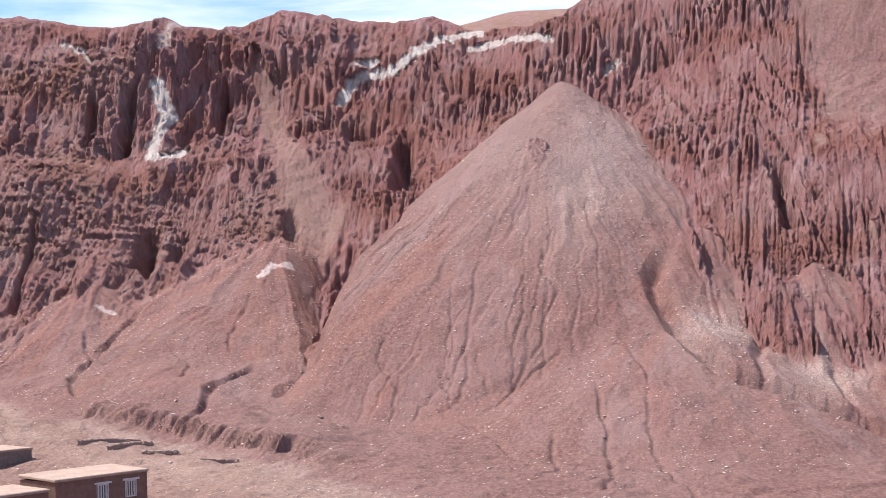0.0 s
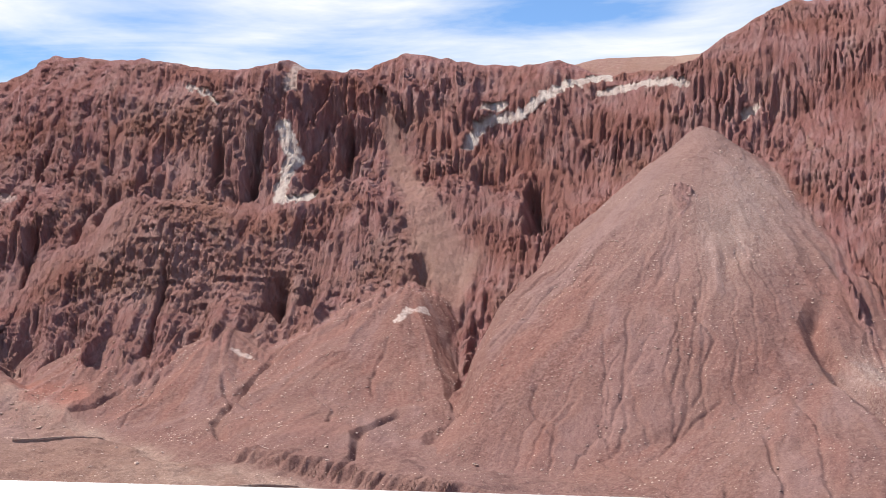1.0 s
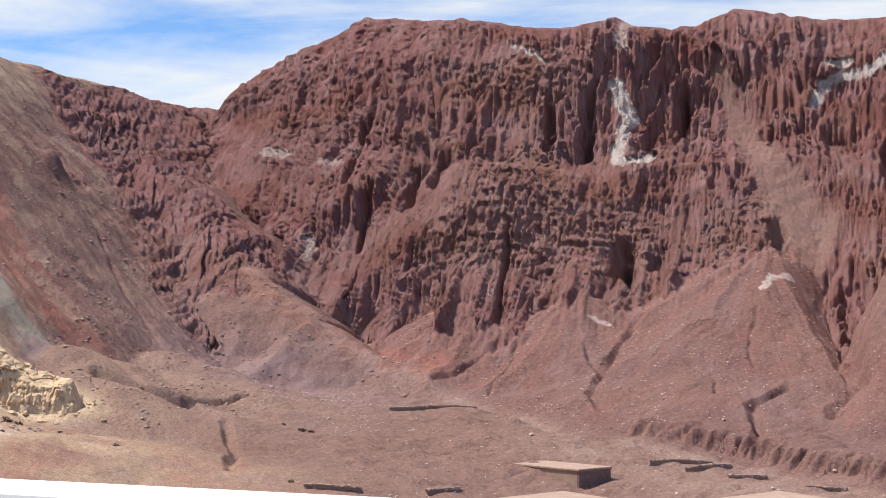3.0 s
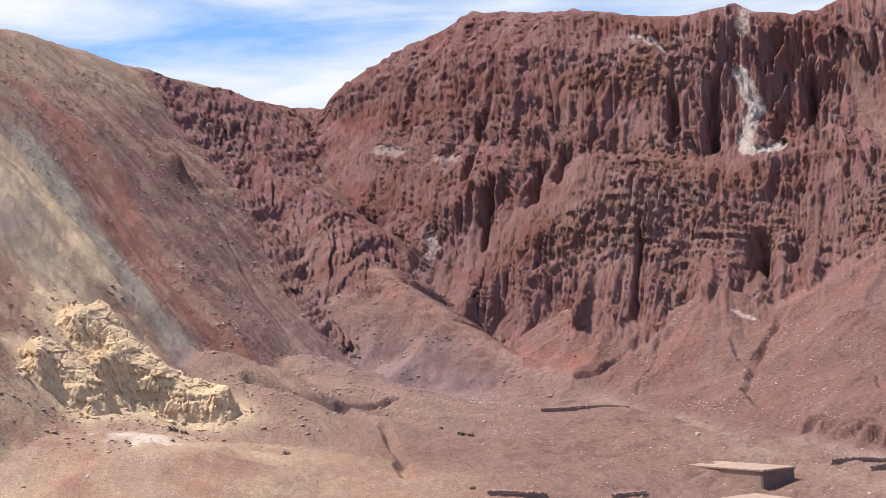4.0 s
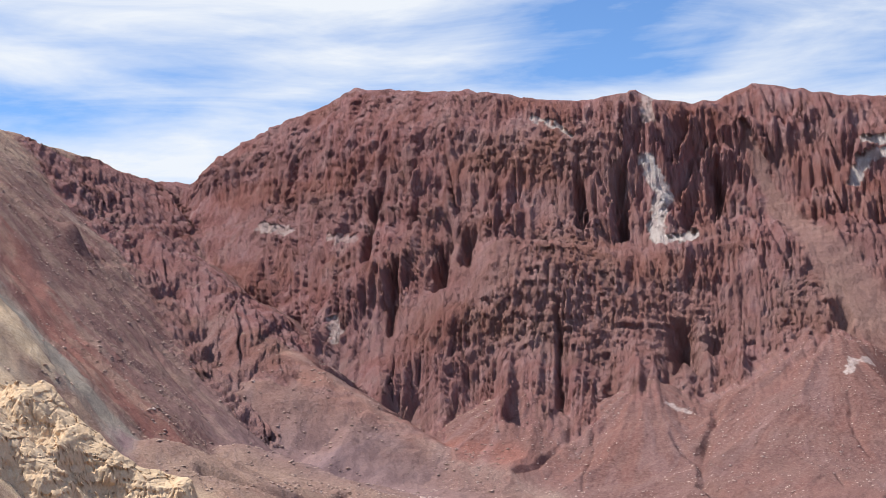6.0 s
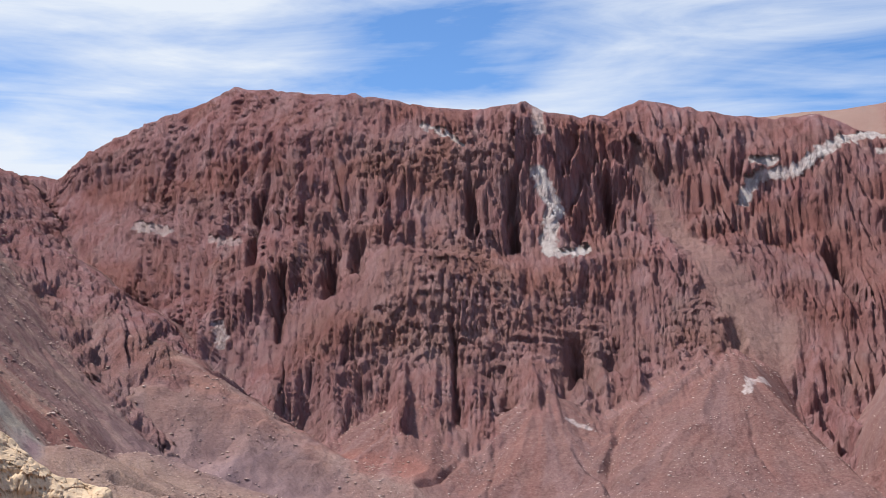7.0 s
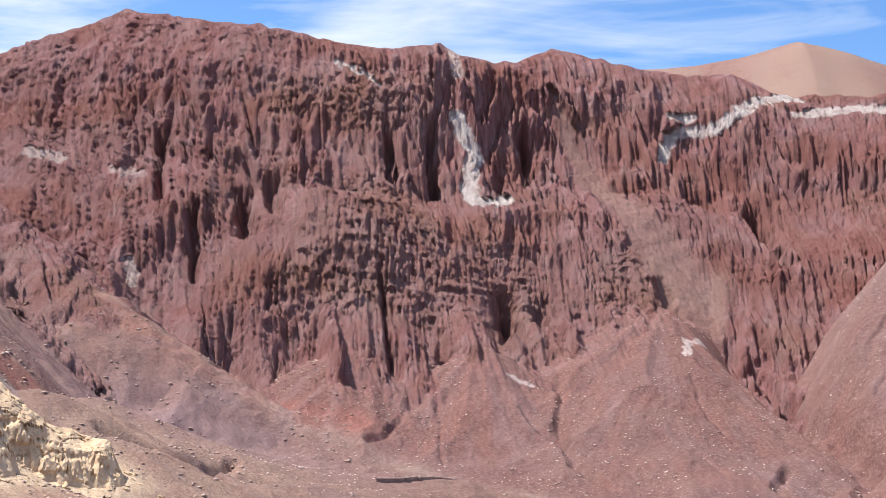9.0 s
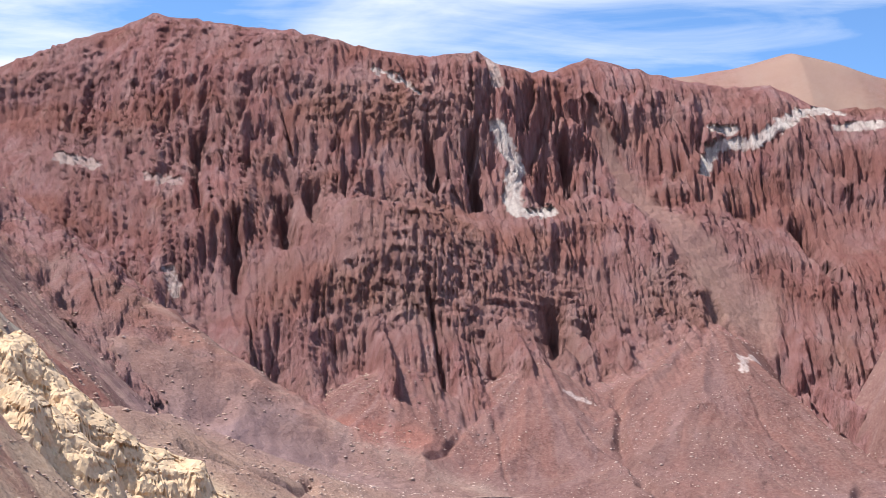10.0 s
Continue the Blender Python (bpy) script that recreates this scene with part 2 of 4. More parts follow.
# scree cones: apex x, y, z, slope, concavity
CONES = [(-66, 260, 33.8, 0.70, 0.0004), (-111.5, 248.5, 10.6, 0.52, 0.002), (-134.5, 229.5, 2.9, 0.52, 0.002), (-151.5, 223.5, 2.0, 0.56, 0.003),
         (-93, 228, -5.0, 0.27, 0.0), (-168, 172, -5, 0.28, 0.001), (-44, 221, 0.5, 0.42, 0.0005), (-39.5, 232, 8.5, 0.80, 0.003), (-23, 222, 2.5, 0.80, 0.004), (-11, 220, 0.5, 0.80, 0.004),
         (-165, 150, -3.4, 0.38, 0.001), (-158, 120, -8, 0.2, 0.0)]
# crest of the spur that comes down from the nearer hill
SPUR = [(-225, 236, 33), (-205, 226, 22), (-190, 215, 13), (-178, 208, 7.5), (-165, 205, 0.5), (-154, 205, -5.5)]
# gullies and rills: depth, half width, then the line
GULLIES = [(3.8, 2.9, [(-42, 227), (-43.6, 217.5), (-41, 212.5), (-38, 207.5), (-34.5, 201), (-31, 197), (-25.4, 194.5), (-18, 192), (-12.6, 190.5), (5, 186)]),
           (2.6, 2.2, [(-94, 232), (-94, 227), (-88.5, 210), (-86.5, 202), (-88, 198), (-87.5, 194)]),
           (2.4, 1.5, [(-95, 206), (-97, 200), (-97.4, 195), (-93, 184), (-92, 176)]),
           (1.5, 1.1, [(-142, 224), (-142, 212), (-143, 205), (-144.7, 201)]),
           (1.8, 1.4, [(-124, 231), (-123, 221), (-123, 213), (-121.5, 207), (-120, 199), (-114, 190)]),
           (1.8, 1.4, [(-29, 213), (-28, 202), (-25, 193)]), (1.6, 1.3, [(-19.5, 208), (-18, 199), (-13.5, 190)])]
CONE_RILLS = [(0.55, 0.5, [(-59, 221), (-58, 215), (-54.8, 210), (-54.8, 201), (-56.3, 193), (-57.4, 189)]), (0.5, 0.5, [(-51.4, 200.6), (-53.5, 197.5), (-55.6, 194.3)]),
              (0.45, 0.45, [(-66.9, 216), (-65.4, 208), (-64, 200), (-64.3, 192)]), (0.4, 0.4, [(-69.7, 211), (-66, 200), (-64.2, 193)]), (0.4, 0.4, [(-60, 213), (-58, 206), (-58, 196)]),
              (0.5, 0.5, [(-45.3, 205), (-40, 194.6), (-36.8, 179), (-32.7, 168), (-28.6, 159), (-26.3, 150)]), (0.6, 0.6, [(-46, 193), (-41.3, 179), (-37.4, 164), (-36.8, 156)])]
FAN_RILLS = [(0.6, 0.6, [(-48.4, 180), (-43.8, 167), (-45.3, 164)]), (0.55, 0.6, [(-76, 203), (-75.6, 199), (-72, 194), (-64.5, 190), (-58, 184), (-45.3, 166)]),
             (0.5, 0.5, [(-107, 230), (-104.6, 216), (-101, 209)]), (0.6, 0.6, [(-112, 211), (-105.5, 205), (-102.6, 197)]), (0.5, 0.5, [(-66.6, 197), (-62.7, 189)]),
             (0.5, 0.5, [(-140, 222), (-136.4, 208), (-135, 198)]), (0.7, 0.8, [(-129, 217), (-121.7, 208), (-117.5, 204)])]
WEST_RILLS = [(0.7, 0.6, [(-200, 196), (-186, 186), (-172, 178)]), (0.6, 0.6, [(-205, 172), (-190, 164), (-176, 157)]), (0.5, 0.45, [(-168.6, 186), (-158, 183), (-156, 179)]), (0.45, 0.4, [(-169.7, 183), (-164, 177.5), (-162.7, 176.6)]), (2.6, 1.3, [(-159, 146.5), (-155, 148.2), (-152.4, 149), (-150, 150.8), (-148, 153)]),
              (1.2, 0.8, [(-150, 151.5), (-149.5, 158), (-151.5, 167.6)]), (1.1, 0.7, [(-143, 150.5), (-136.5, 143), (-127, 129)]), (0.6, 0.6, [(-170, 160), (-160, 153), (-150, 149)])]
STREAM = [(-190, 215), (-149.9, 203), (-141, 200), (-127, 191), (-115, 181), (-107, 177.5), (-98, 175.5), (-88.4, 171), (-76.4, 163), (-63, 154), (-54, 146.4), (-20, 130), (60, 110)]
LEAN = radians(18)
# pale veins, by place across the face and height
VEINS = [(1.1, [(-52.7, 53), (-52.9, 48.2)], 0.55), (1.3, [(-53.8, 40.3), (-52.6, 37), (-51.2, 34), (-52.6, 29.5), (-53, 27.5)], 1.0), (0.9, [(-53.2, 26), (-50, 25.8), (-46.9, 26.6)], 1.0),
         (1.0, [(-20, 35.5), (-18.3, 39), (-16, 40.6), (-11.1, 41.1), (-6.6, 44.4), (-1.4, 47.3), (6, 49)], 1.0), (0.8, [(-17, 43.2), (-14, 43.4)], 1.0),
         (0.8, [(4, 44.9), (10.8, 45.6), (17.6, 43.9)], 0.9), (0.7, [(26, 36.8), (28, 37.6)], 0.8), (0.5, [(-72.7, 49.2), (-68.9, 47.7), (-66, 45.3)], 0.9),
         (0.7, [(-103.9, 13.5), (-102.9, 10.5)], 0.6), (1.0, [(-121, 32), (-115.5, 30.8)], 0.5), (0.9, [(-107, 28.5), (-103, 27.9)], 0.4), (0.4, [(-30.1, 4.2), (-28.6, 5.6), (-26.2, 5.2)], 0.5)]


# deep clefts and hollows: place across the face, lowest and highest, half width, depth
CLEFTS = [(-87.5, 18.5, 24, 1.1, 4.5), (-83.5, 22, 26, 1.0, 3.5), (-58.3, 28, 38.5, 0.9, 4.5), (-64.8, 30, 38.5, 0.8, 3.5), (-41.9, 31, 40, 0.9, 4.0), (-8.5, 18.5, 26.5, 1.3, 5.0),
          (-50.8, 6.5, 10.5, 1.3, 4.5), (-46, 8, 11, 1.5, 2.5), (-18.7, -4, 2.5, 0.9, 3.5), (-69, 0, 13, 0.45, 1.6), (-27.2, 10, 13, 1.1, 3.0), (-84, -4.5, 0, 0.8, 2.5),
          (24.8, 17.5, 22.5, 0.9, 3.5), (46, 10, 17, 0.9, 3.5), (35.5, -6, 2, 0.9, 3.0), (-95, 12, 22, 0.7, 2.5), (-100, 25, 36, 0.7, 2.5)]


def road_y(x):
    """Middle of the road."""
    return -1.2 + 6.7e-6 * np.clip(-x, 0, 160) ** 3


def road_z(x):
    return 0.00016 * np.clip(-x, 0, 200) ** 2


def ribs_at(s, v, bulk):
    """Upright rounded ribs with sharp clefts between them, broken up along their length."""
    w = s + 0.6 * wave(s / 4.5, v / 8, 78) + 0.20 * wave(s / 1.1, v / 2.4, 79)
    return 2.0 * np.abs(wave(w / 3.4, v / 26, 80)) + 2.3 * np.abs(wave(w / 1.15 + 0.3 * bulk, v / 15, 81)) ** 0.8


def relief(s, front, slant, z, crumbly, strata, top_left, east):
    """How far the rock stands out of the cliff's general slope, by place across the face and height."""
    # where columns stand tallest and where they are fine
    bold = np.clip(0.8 + 0.8 * wave(s / 15, z / 11, 305) + 0.5 * bump_at(s, z, -104, 36, 16, 12) + 0.5 * bump_at(s, z, -52, 38, 9, 10), 0.35, 1.5)
    # walls that stand upright, one above the other
    q = z / 9.5 + 1.2 * wave(s / 6, z / 90, 306) + 0.32 * wave(front / 0.8, z / 90, 307)
    f = q - np.floor(q)
    tall = 4.2 * np.clip(bold * (1 - 0.6 * crumbly), 0.3, 1) * f * (1 - smooth(0.84, 1.0, f))
    front = front - tall * slant
    w = front + 0.30 * wave(s / 3, z / 15, 300) + 0.08 * wave(front / 0.8, z / 3.5, 301)
    big = np.abs(wave(w / 2.1, z / 38, 302)) ** 0.75
    mid = np.abs(wave(w / 0.72, z / 15, 303)) ** 0.65
    small = np.abs(wave(w / 0.42, z / 9, 304)) ** 0.65
    columns = bold * (1.1 * big + 1.0 * mid) + 0.6 * small
    # uneven tops of single columns
    q = z / 4.0 + 1.2 * wave(s / 1.8, z / 12, 308) + 0.8 * wave(w / 0.6, z / 20, 309)
    f = q - np.floor(q)
    short = f * (1 - smooth(0.75, 1.0, f))
    fluted = columns + tall + 0.35 * short
    # crumbled rock: lumps and little ledges
    lumps = 0.6 * tall + 0.5 * cloudy(s / 1.8, z / 1.6, 310, 4, 0.68) + 0.35 * np.abs(wave(w / 0.7, z / 1.2, 314)) + 0.4 * short + 0.6 * mid + 0.45 * small
    # thin beds
    q = (z + 0.10 * s) / 1.7 + 0.5 * wave(s / 7, z / 4, 315) + 0.2 * wave(s / 1.2, z / 2, 316)
    f = q - np.floor(q)
    beds = 0.65 * f * (1 - smooth(0.8, 1.0, f)) + 0.7 * lumps + 0.9 * np.clip(wave(s / 4.5, z / 1.6, 317), 0, 1)
    out = fluted + smooth(0.35, 1.0, crumbly) * (1.3 * lumps + 0.8 - fluted)
    out = out + 0.85 * np.clip(top_left, 0, 1) * (lumps + 1.0 - out)
    out = out + smooth(0.25, 0.8, strata) * (beds + 0.8 - out)
    out = out + 0.5 * east * (tall + 0.9 * mid + 0.6 * small + 0.6 * short + 0.6 - out)
    return out - 1.5


def crag_reach(x, y):
    """Distance from the crag's two arms, over their half width."""
    arm, share = along(x, y, [(-166.2, 133.4), (-162.5, 134.4), (-158.5, 135.6), (-155.5, 137.6)], 12)
    lobe, _ = along(x, y, [(-161, 120.2), (-158, 121.6)], 12)
    middle, _ = along(x, y, [(-162.4, 131.6), (-159.6, 124.8)], 12)
    return np.minimum(np.minimum(arm / (4.1 - 1.4 * share), lobe / 2.6), 0.55 + middle / 4.2)


def land(x, y):
    """Height of the ground at arrays of places, its rock layers, and its kind: 0 valley, 1 scree, 2 hill, 3 cliff, 4 far ridge."""
    s, v = x * math.cos(LEAN) + y * math.sin(LEAN), -x * math.sin(LEAN) + y * math.cos(LEAN)
    # valley floor and the road's bench
    st = np.array(STREAM, float)
    bank = y - np.interp(x, st[:, 0], st[:, 1])
    floor = -14.4 - 0.06 * (np.clip(x, -200, 60) + 100) + 0.05 * (np.clip(y, 60, 260) - 175)
    floor = floor - 2.0 * bump_at(x, y, -96, 150, 22) + 0.55 * cloudy(x / 18, y / 14, 3) + 0.45 * np.abs(cloudy((x + y) / 9, (y - x) / 6, 4, 3)) + 0.16 * cloudy(x / 4.5, y / 3.0, 5)
    floor = floor - 0.5 * np.exp(-((bank + 2) / 3.0) ** 2)
    bench = -1.4 + road_z(x) - np.clip(np.abs(y - road_y(x)) - 4.6, 0, None) * 0.62
    valley = higher(floor, np.clip(bench, -60, 60), 3.0)
    # scree cones
    wob = cloudy(x / 22, y / 22, 11, 3)
    cone = np.full_like(x, -1e3)
    fuzz = cloudy(x / 5, y / 5, 12, 4)
    tone, ashen = np.zeros_like(x), np.zeros_like(x)
    for n, (cx, cy, cz, slope, bend) in enumerate(CONES):
        dx, dy = x - cx, y - cy
        r = np.sqrt(dx * dx + dy * dy + 1.2) - 0.9
        a = np.arctan2(dx, -dy) + 0.025 * wave(x / 9, y / 9, 18) + 0.008 * wave(x / 2, y / 2, 23)
        rill = -np.abs(wave(a * (7 if n == 0 else 3.2) + 0.02 * r + 0.3 * wob, r / 50 + n, 20 + n)) * (smooth(14, 42, r) if n == 0 else np.clip(r / 16, 0, 1)) * 1.1 + 0.15 * np.abs(wave(a * 19 + 0.4 * wob, r / 26 + n, 40 + n)) * np.clip(r / 30, 0, 1) + 0.09 * np.abs(wave(a * 52, r / 14 + n, 30 + n)) * np.clip(r / 30, 0, 1)
        if n == 0:
            thread = np.abs(wave(a * 15 + 0.10 * wave(x / 7, y / 7, 25), r / 60 + n, 26 + n))
            rill = rill - 0.3 * np.clip(1 - thread / (0.05 + 0.0012 * r), 0, 1) * smooth(24, 36, r) * smooth(-0.25, 0.25, wave(a * 3, r / 26 + n, 28))
        h = cz - slope * r + bend * np.clip(r, 0, 60) ** 2 + rill * min(1, (slope / 0.55) ** 2) + 0.8 * wob + 0.4 + 0.25 * fuzz
        if n == 0:
            h = h - r * np.clip(np.interp(r, (0, 30, 43, 54, 60), (-0.62, -0.61, -0.50, -0.35, -0.30)) - a, 0, 0.6) * (1 - smooth(58, 68, r))
        if n == 1:
            h = h - 0.85 * r * np.clip(a - 0.50, 0, 0.8) * smooth(3, 14, r) * (1 - smooth(45, 58, r))
        top = h > cone
        tone = np.where(top, wave(a * 7 + 0.6 * wave(x / 6, y / 6, 29), r / 38 + n, 46) + 0.5 * wave(a * 23, r / 12 + n, 47), tone)
        ashen = np.where(top, smooth(52, 14, r + 12 * wave(a * 5, r / 30, 48)) if n == 0 else 0, ashen)
        cone = higher(cone, h, 0.5)
    knob = smooth(0.45, 0.75, np.exp(-(((s - 12.5) / 1.8) ** 2 + ((v - 248) / 4.5) ** 2)) + 0.3 * wave(x / 1.4, y / 1.4, 27))
    cone = cone + 0.9 * knob * (0.6 + np.abs(wave(s / 0.9, v / 3, 24)))
    spur, spur_share = along(x, y, [p[:2] for p in SPUR], 70)
    cone = higher(cone, np.interp(spur_share * (len(SPUR) - 1), range(len(SPUR)), [p[2] for p in SPUR]) - 0.52 * (np.sqrt(spur * spur + 9) - 2) + 0.5 * wob + 0.2 * np.abs(wave(s / 3, v / 20, 19)) + 0.4 * fuzz, 1.0)
    # cut bank along the stream, with fluted edge
    flute = np.abs(wave((x - 0.5 * y) / 2.6 + 0.5 * wave(x / 3, y / 3, 14), y / 30, 16)) * 3.6 + np.abs(wave((x - 0.5 * y) / 0.9, y / 12, 17)) * 1.8
    cut = smooth(-0.4, 2.6, bank - 1.8 - flute) * (1 - smooth(6, 30, bank)) * smooth(-112, -106, x) * (1 - smooth(-74, -62, x))
    # the slope of the nearer hill, capped by its crest
    hill = -0.804 * x - 0.138 * y - 117.06 + 1.3 * cloudy(s / 26, v / 40, 60, 4) + 0.2 * cloudy(x / 3, y / 3, 66, 3)
    hill = hill + 0.9 * np.abs(wave((y + 0.17 * x) / 5, x / 34, 67)) + 0.3 * np.abs(wave((y + 0.17 * x) / 1.9 + wave(x / 9, y / 9, 69), x / 14, 68)) + 0.08 * cloudy(x / 1.2, y / 0.9, 65, 3) + 0.16 * np.abs(wave((y + 0.17 * x) / 0.8 + 0.5 * wave(x / 5, y / 5, 53), x / 7, 52)) + 0.30 * np.clip(wave(x / 1.6, y / 1.1, 51) - 0.25, 0, 1)
    furrow, _ = along(x, y, [(-226, 182), (-204, 174), (-179, 163), (-160, 152)], 12)
    hill = hill - 1.0 * np.exp(-((furrow / 3.0) ** 2)) + 2.6 * bump_at(x, y, -188, 147, 14, 5)
    cap = 49.2 - 0.02 * (y - 200) + 0.05 * (x + 242) + 0.4 * wave(x / 9, y / 9, 61)
    hill = lower(hill, cap, 4.0)
    hillrock = np.clip(bump_at(x, y, -231, 238, 9, 9) + bump_at(x, y, -222, 243, 9, 7) + bump_at(x, y, -212, 236, 8), 0, 1) + np.clip(bump_at(x, y, -193, 207, 7) + bump_at(x, y, -184, 198, 6) + bump_at(x, y, -176, 193, 4), 0, 1)
    hillrock = np.clip(hillrock + 0.8 * bump_at(x, y, -209, 201, 4) + 1.2 * bump_at(x, y, -240, 246, 6, 14), 0, 1)
    bulk = cloudy(s / 24, v / 30, 70, 3)
    ribs = ribs_at(s, v, bulk)
    hill = hill + 2.5 * bump_at(x, y, -207, 197, 2.2)
    # the pale crag on the near slope
    crag_mask = smooth(2.6, 1.0, crag_reach(x, y) + 0.16 * cloudy(x / 3, y / 3, 64, 3))
    # cliff
    cr, ft = np.array(CREST + CREST_EAST, float), np.array(FOOT, float)
    yc, zc = np.interp(x, cr[:, 0], cr[:, 1]), np.interp(x, cr[:, 0], cr[:, 2])
    yf, zf = np.interp(x, ft[:, 0], ft[:, 1]), np.interp(x, ft[:, 0], ft[:, 2])
    t = (y - yf) / (yc - yf)
    face = zf + (zc - zf) * np.interp(t, *RISE) + 0.5 * wave(x / 2.2, y / 40, 72) * smooth(0.8, 1, t)
    inside = smooth(-0.25, 0.02, t) * (1 - smooth(0.9, 1.02, t))
    face = face + 5.0 * bump_at(x, y, -160, 243, 9) - 3.0 * bump_at(x, y, -175, 250, 4, 9) - 2.0 * bump_at(x, y, -134, 247, 2.5, 4)
    spire = np.exp(-(((s + 51.5) / 2.2) ** 2)) * smooth(0.42, 0.6, t) * (1 - smooth(0.80, 0.95, t))
    chute, chute_share = along(x, y, [(-131, 286), (-125, 277), (-116.3, 266), (-107, 254), (-103, 248)], 14)
    chute_mask = smooth(-0.1, 0.65, 1 - (chute + 0.7 * wave(x / 2, y / 2, 73)) / ((0.9 + 6.6 * chute_share) * (1.05 - 0.75 * smooth(0.8, 1.0, chute_share)) + 1.2 * wave(s / 3, v / 9, 70)))
    apron = smooth(0, 0.4, 1 - np.hypot((x + 162) / (0.2 + 0.85 * np.clip(249 - y, 0, 9)), (y - 243) / 6.5))
    calm = np.clip(0.92 * chute_mask + 0.4 * apron + smooth(-1, 3, x + 31 - 0.286 * (272 - y) + 2 * wave(x / 6, y / 6, 71)) * smooth(20, 26, face), 0, 1)
    top_left = smooth(-168, -180, x) * smooth(40, 48, face)
    strata = bump_at(s, face, -52, 9, 15, 7)
    crumbly = np.clip(1.2 * bump_at(s, face, -68, 19, 16, 12) + bump_at(s, face, -74, 43, 14, 6) + 0.7 * bump_at(s, face, -30, 14, 10, 8) + 0.6 * bump_at(s, face, -48, 10, 34, 9) + 0.6 * wave(s / 9, v / 12, 88), 0, 1) * smooth(-108, -94, s)
    east = smooth(-112, -104, x) * smooth(8, 16, face) * (1 - smooth(-80, -70, x)) * (1 - smooth(38, 44, face))
    cleft = np.zeros_like(x)
    for cs, low, high, half, depth in CLEFTS:
        cleft = cleft + depth * np.exp(-(((s + 0.4 * wave(v / 2, s, 76) - cs) / half) ** 2)) * smooth(low - 1.5, low, face) * (1 - smooth(high - 1, high + 2.5, face))
    face = face + 2.0 * spire - cleft + 1.5 * bulk * (1 - calm) * inside + (0.3 * cloudy(x / 2.6, y / 1.8, 90, 3, 0.6) + 0.3 * (ribs - 1.5) * (1 - calm) * (1 - 0.7 * crumbly) * (1 - 0.7 * top_left)) * inside
    face = lower(face, zc + 0.5 + 0.7 * wave(x / 2.6, y / 6, 75), 1.5)
    face = face - 4.5 * smooth(0.10, -0.10, t) * smooth(-45, -37, x)
    face = face + 3.4 * (wave(s / 5.0, v / 60, 85) + 0.5 * wave(s / 2.1, v / 30, 86)) * smooth(-0.16, 0.02, t) * (1 - smooth(0.12, 0.3, t)) * (1 - calm)
    # join
    soft = higher(valley, cone, 1.2) + 1.7 * cut
    gx, gy = zip(*[p for p in GULLIES[0][2] if p[1] < 214])
    ledge = y - np.interp(x, gx, gy) - np.abs(wave(x / 2.0, y / 20, 125)) * 1.6 - np.abs(wave(x / 0.8, y / 9, 126)) * 0.8
    soft = soft + 0.7 * smooth(-0.6, 1.5, ledge) * (1 - smooth(5, 20, ledge)) * smooth(-44, -40, x)
    hill_over = hill - soft
    soft = higher(soft, hill, 1.0)
    flank, flank_share = along(x, y, [(-252, 290), (-243, 270), (-234, 256), (-223, 248), (-212, 233), (-202, 221), (-191, 211), (-180, 203.5)], 18)
    flank = smooth(1.2, 0.7, flank / (13 - 9 * flank_share) + 0.3 * wave(s / 5, v / 9, 57))
    flank = np.maximum(0.8 * flank, smooth(17, 9, spur + 3 * wave(s / 6, v / 9, 59)) * smooth(0.66, 0.46, spur_share + 0.08 * wave(s / 4, v / 7, 55)))
    flank = np.maximum(flank, hillrock * (hill_over > -1))
    soft = soft + flank * (0.3 * ribs - 0.6 + 0.3 * cloudy(x / 2, y / 2, 54, 3))
    wx, wy = x + 0.5 * wave(x / 5.5, y / 5.5, 120) + 0.16 * wave(x / 1.1, y / 1.1, 122), y + 0.4 * wave(x / 5.5, y / 5.5, 121)
    for depth, half, line in [(0.62 * g[0], 0.6 * g[1], g[2]) for g in GULLIES] + [(0.85 * g[0], 0.72 * g[1], g[2]) for g in CONE_RILLS + FAN_RILLS] + WEST_RILLS:
        d, share = along(wx, wy, line, half * 2)
        soft = soft - depth * np.clip(1.15 - d / half, 0, 1) * (0.75 + 0.5 * wave(x / 4, y / 4, 123)) * smooth(0, 0.12, share) * (1 - smooth(0.9, 1, share))
    soft = soft + 0.07 * cloudy(x / 1.1, y / 1.1, 130, 3)
    above = face - soft
    soft = soft + (0.25 * ribs - 0.4) * smooth(-3.5, -0.4, above + 1.2 * wave(s / 3, v / 12, 136)) * (1 - calm) * (y > 190)
    z = higher(soft, face, 0.25)
    rock = smooth(-1.7, 0.6, above + 1.1 * wave(s / 2.2, v / 14, 133) + 0.6 * wave(s / 0.8, v / 8, 135))
    bare = np.maximum(np.maximum(rock, 0.8 * knob), smooth(0.2, 0.75, flank + 0.25 * wave(x / 2, y / 2, 56)))
    # the rock's own relief, outwards from the face
    outward = np.zeros_like(z)
    at = np.flatnonzero((bare > 0.02) & (y > 150) & (y < 330) & (x > -300) & (x < 40))
    turned = smooth(0.2, 0.8, flank) * (1 - smooth(-1, 1, above))
    slant = np.interp(x, (-240, -150, -110, -40), (0.53, 0.29, 0.19, 0.13))
    slant = slant + turned * (0.65 - slant)
    front = x + (y - 262 + 45 * turned) * slant + 0.6 * np.clip(x + 85, 0, 200)
    outward[at] = relief(s[at], front[at], slant[at], z[at], crumbly[at], strata[at], top_left[at], east[at])
    hold = np.maximum(smooth(-1.2, 1.2, above) * (1 - smooth(0.94, 1.0, t)) * (1 - 0.92 * calm), 0.7 * flank)
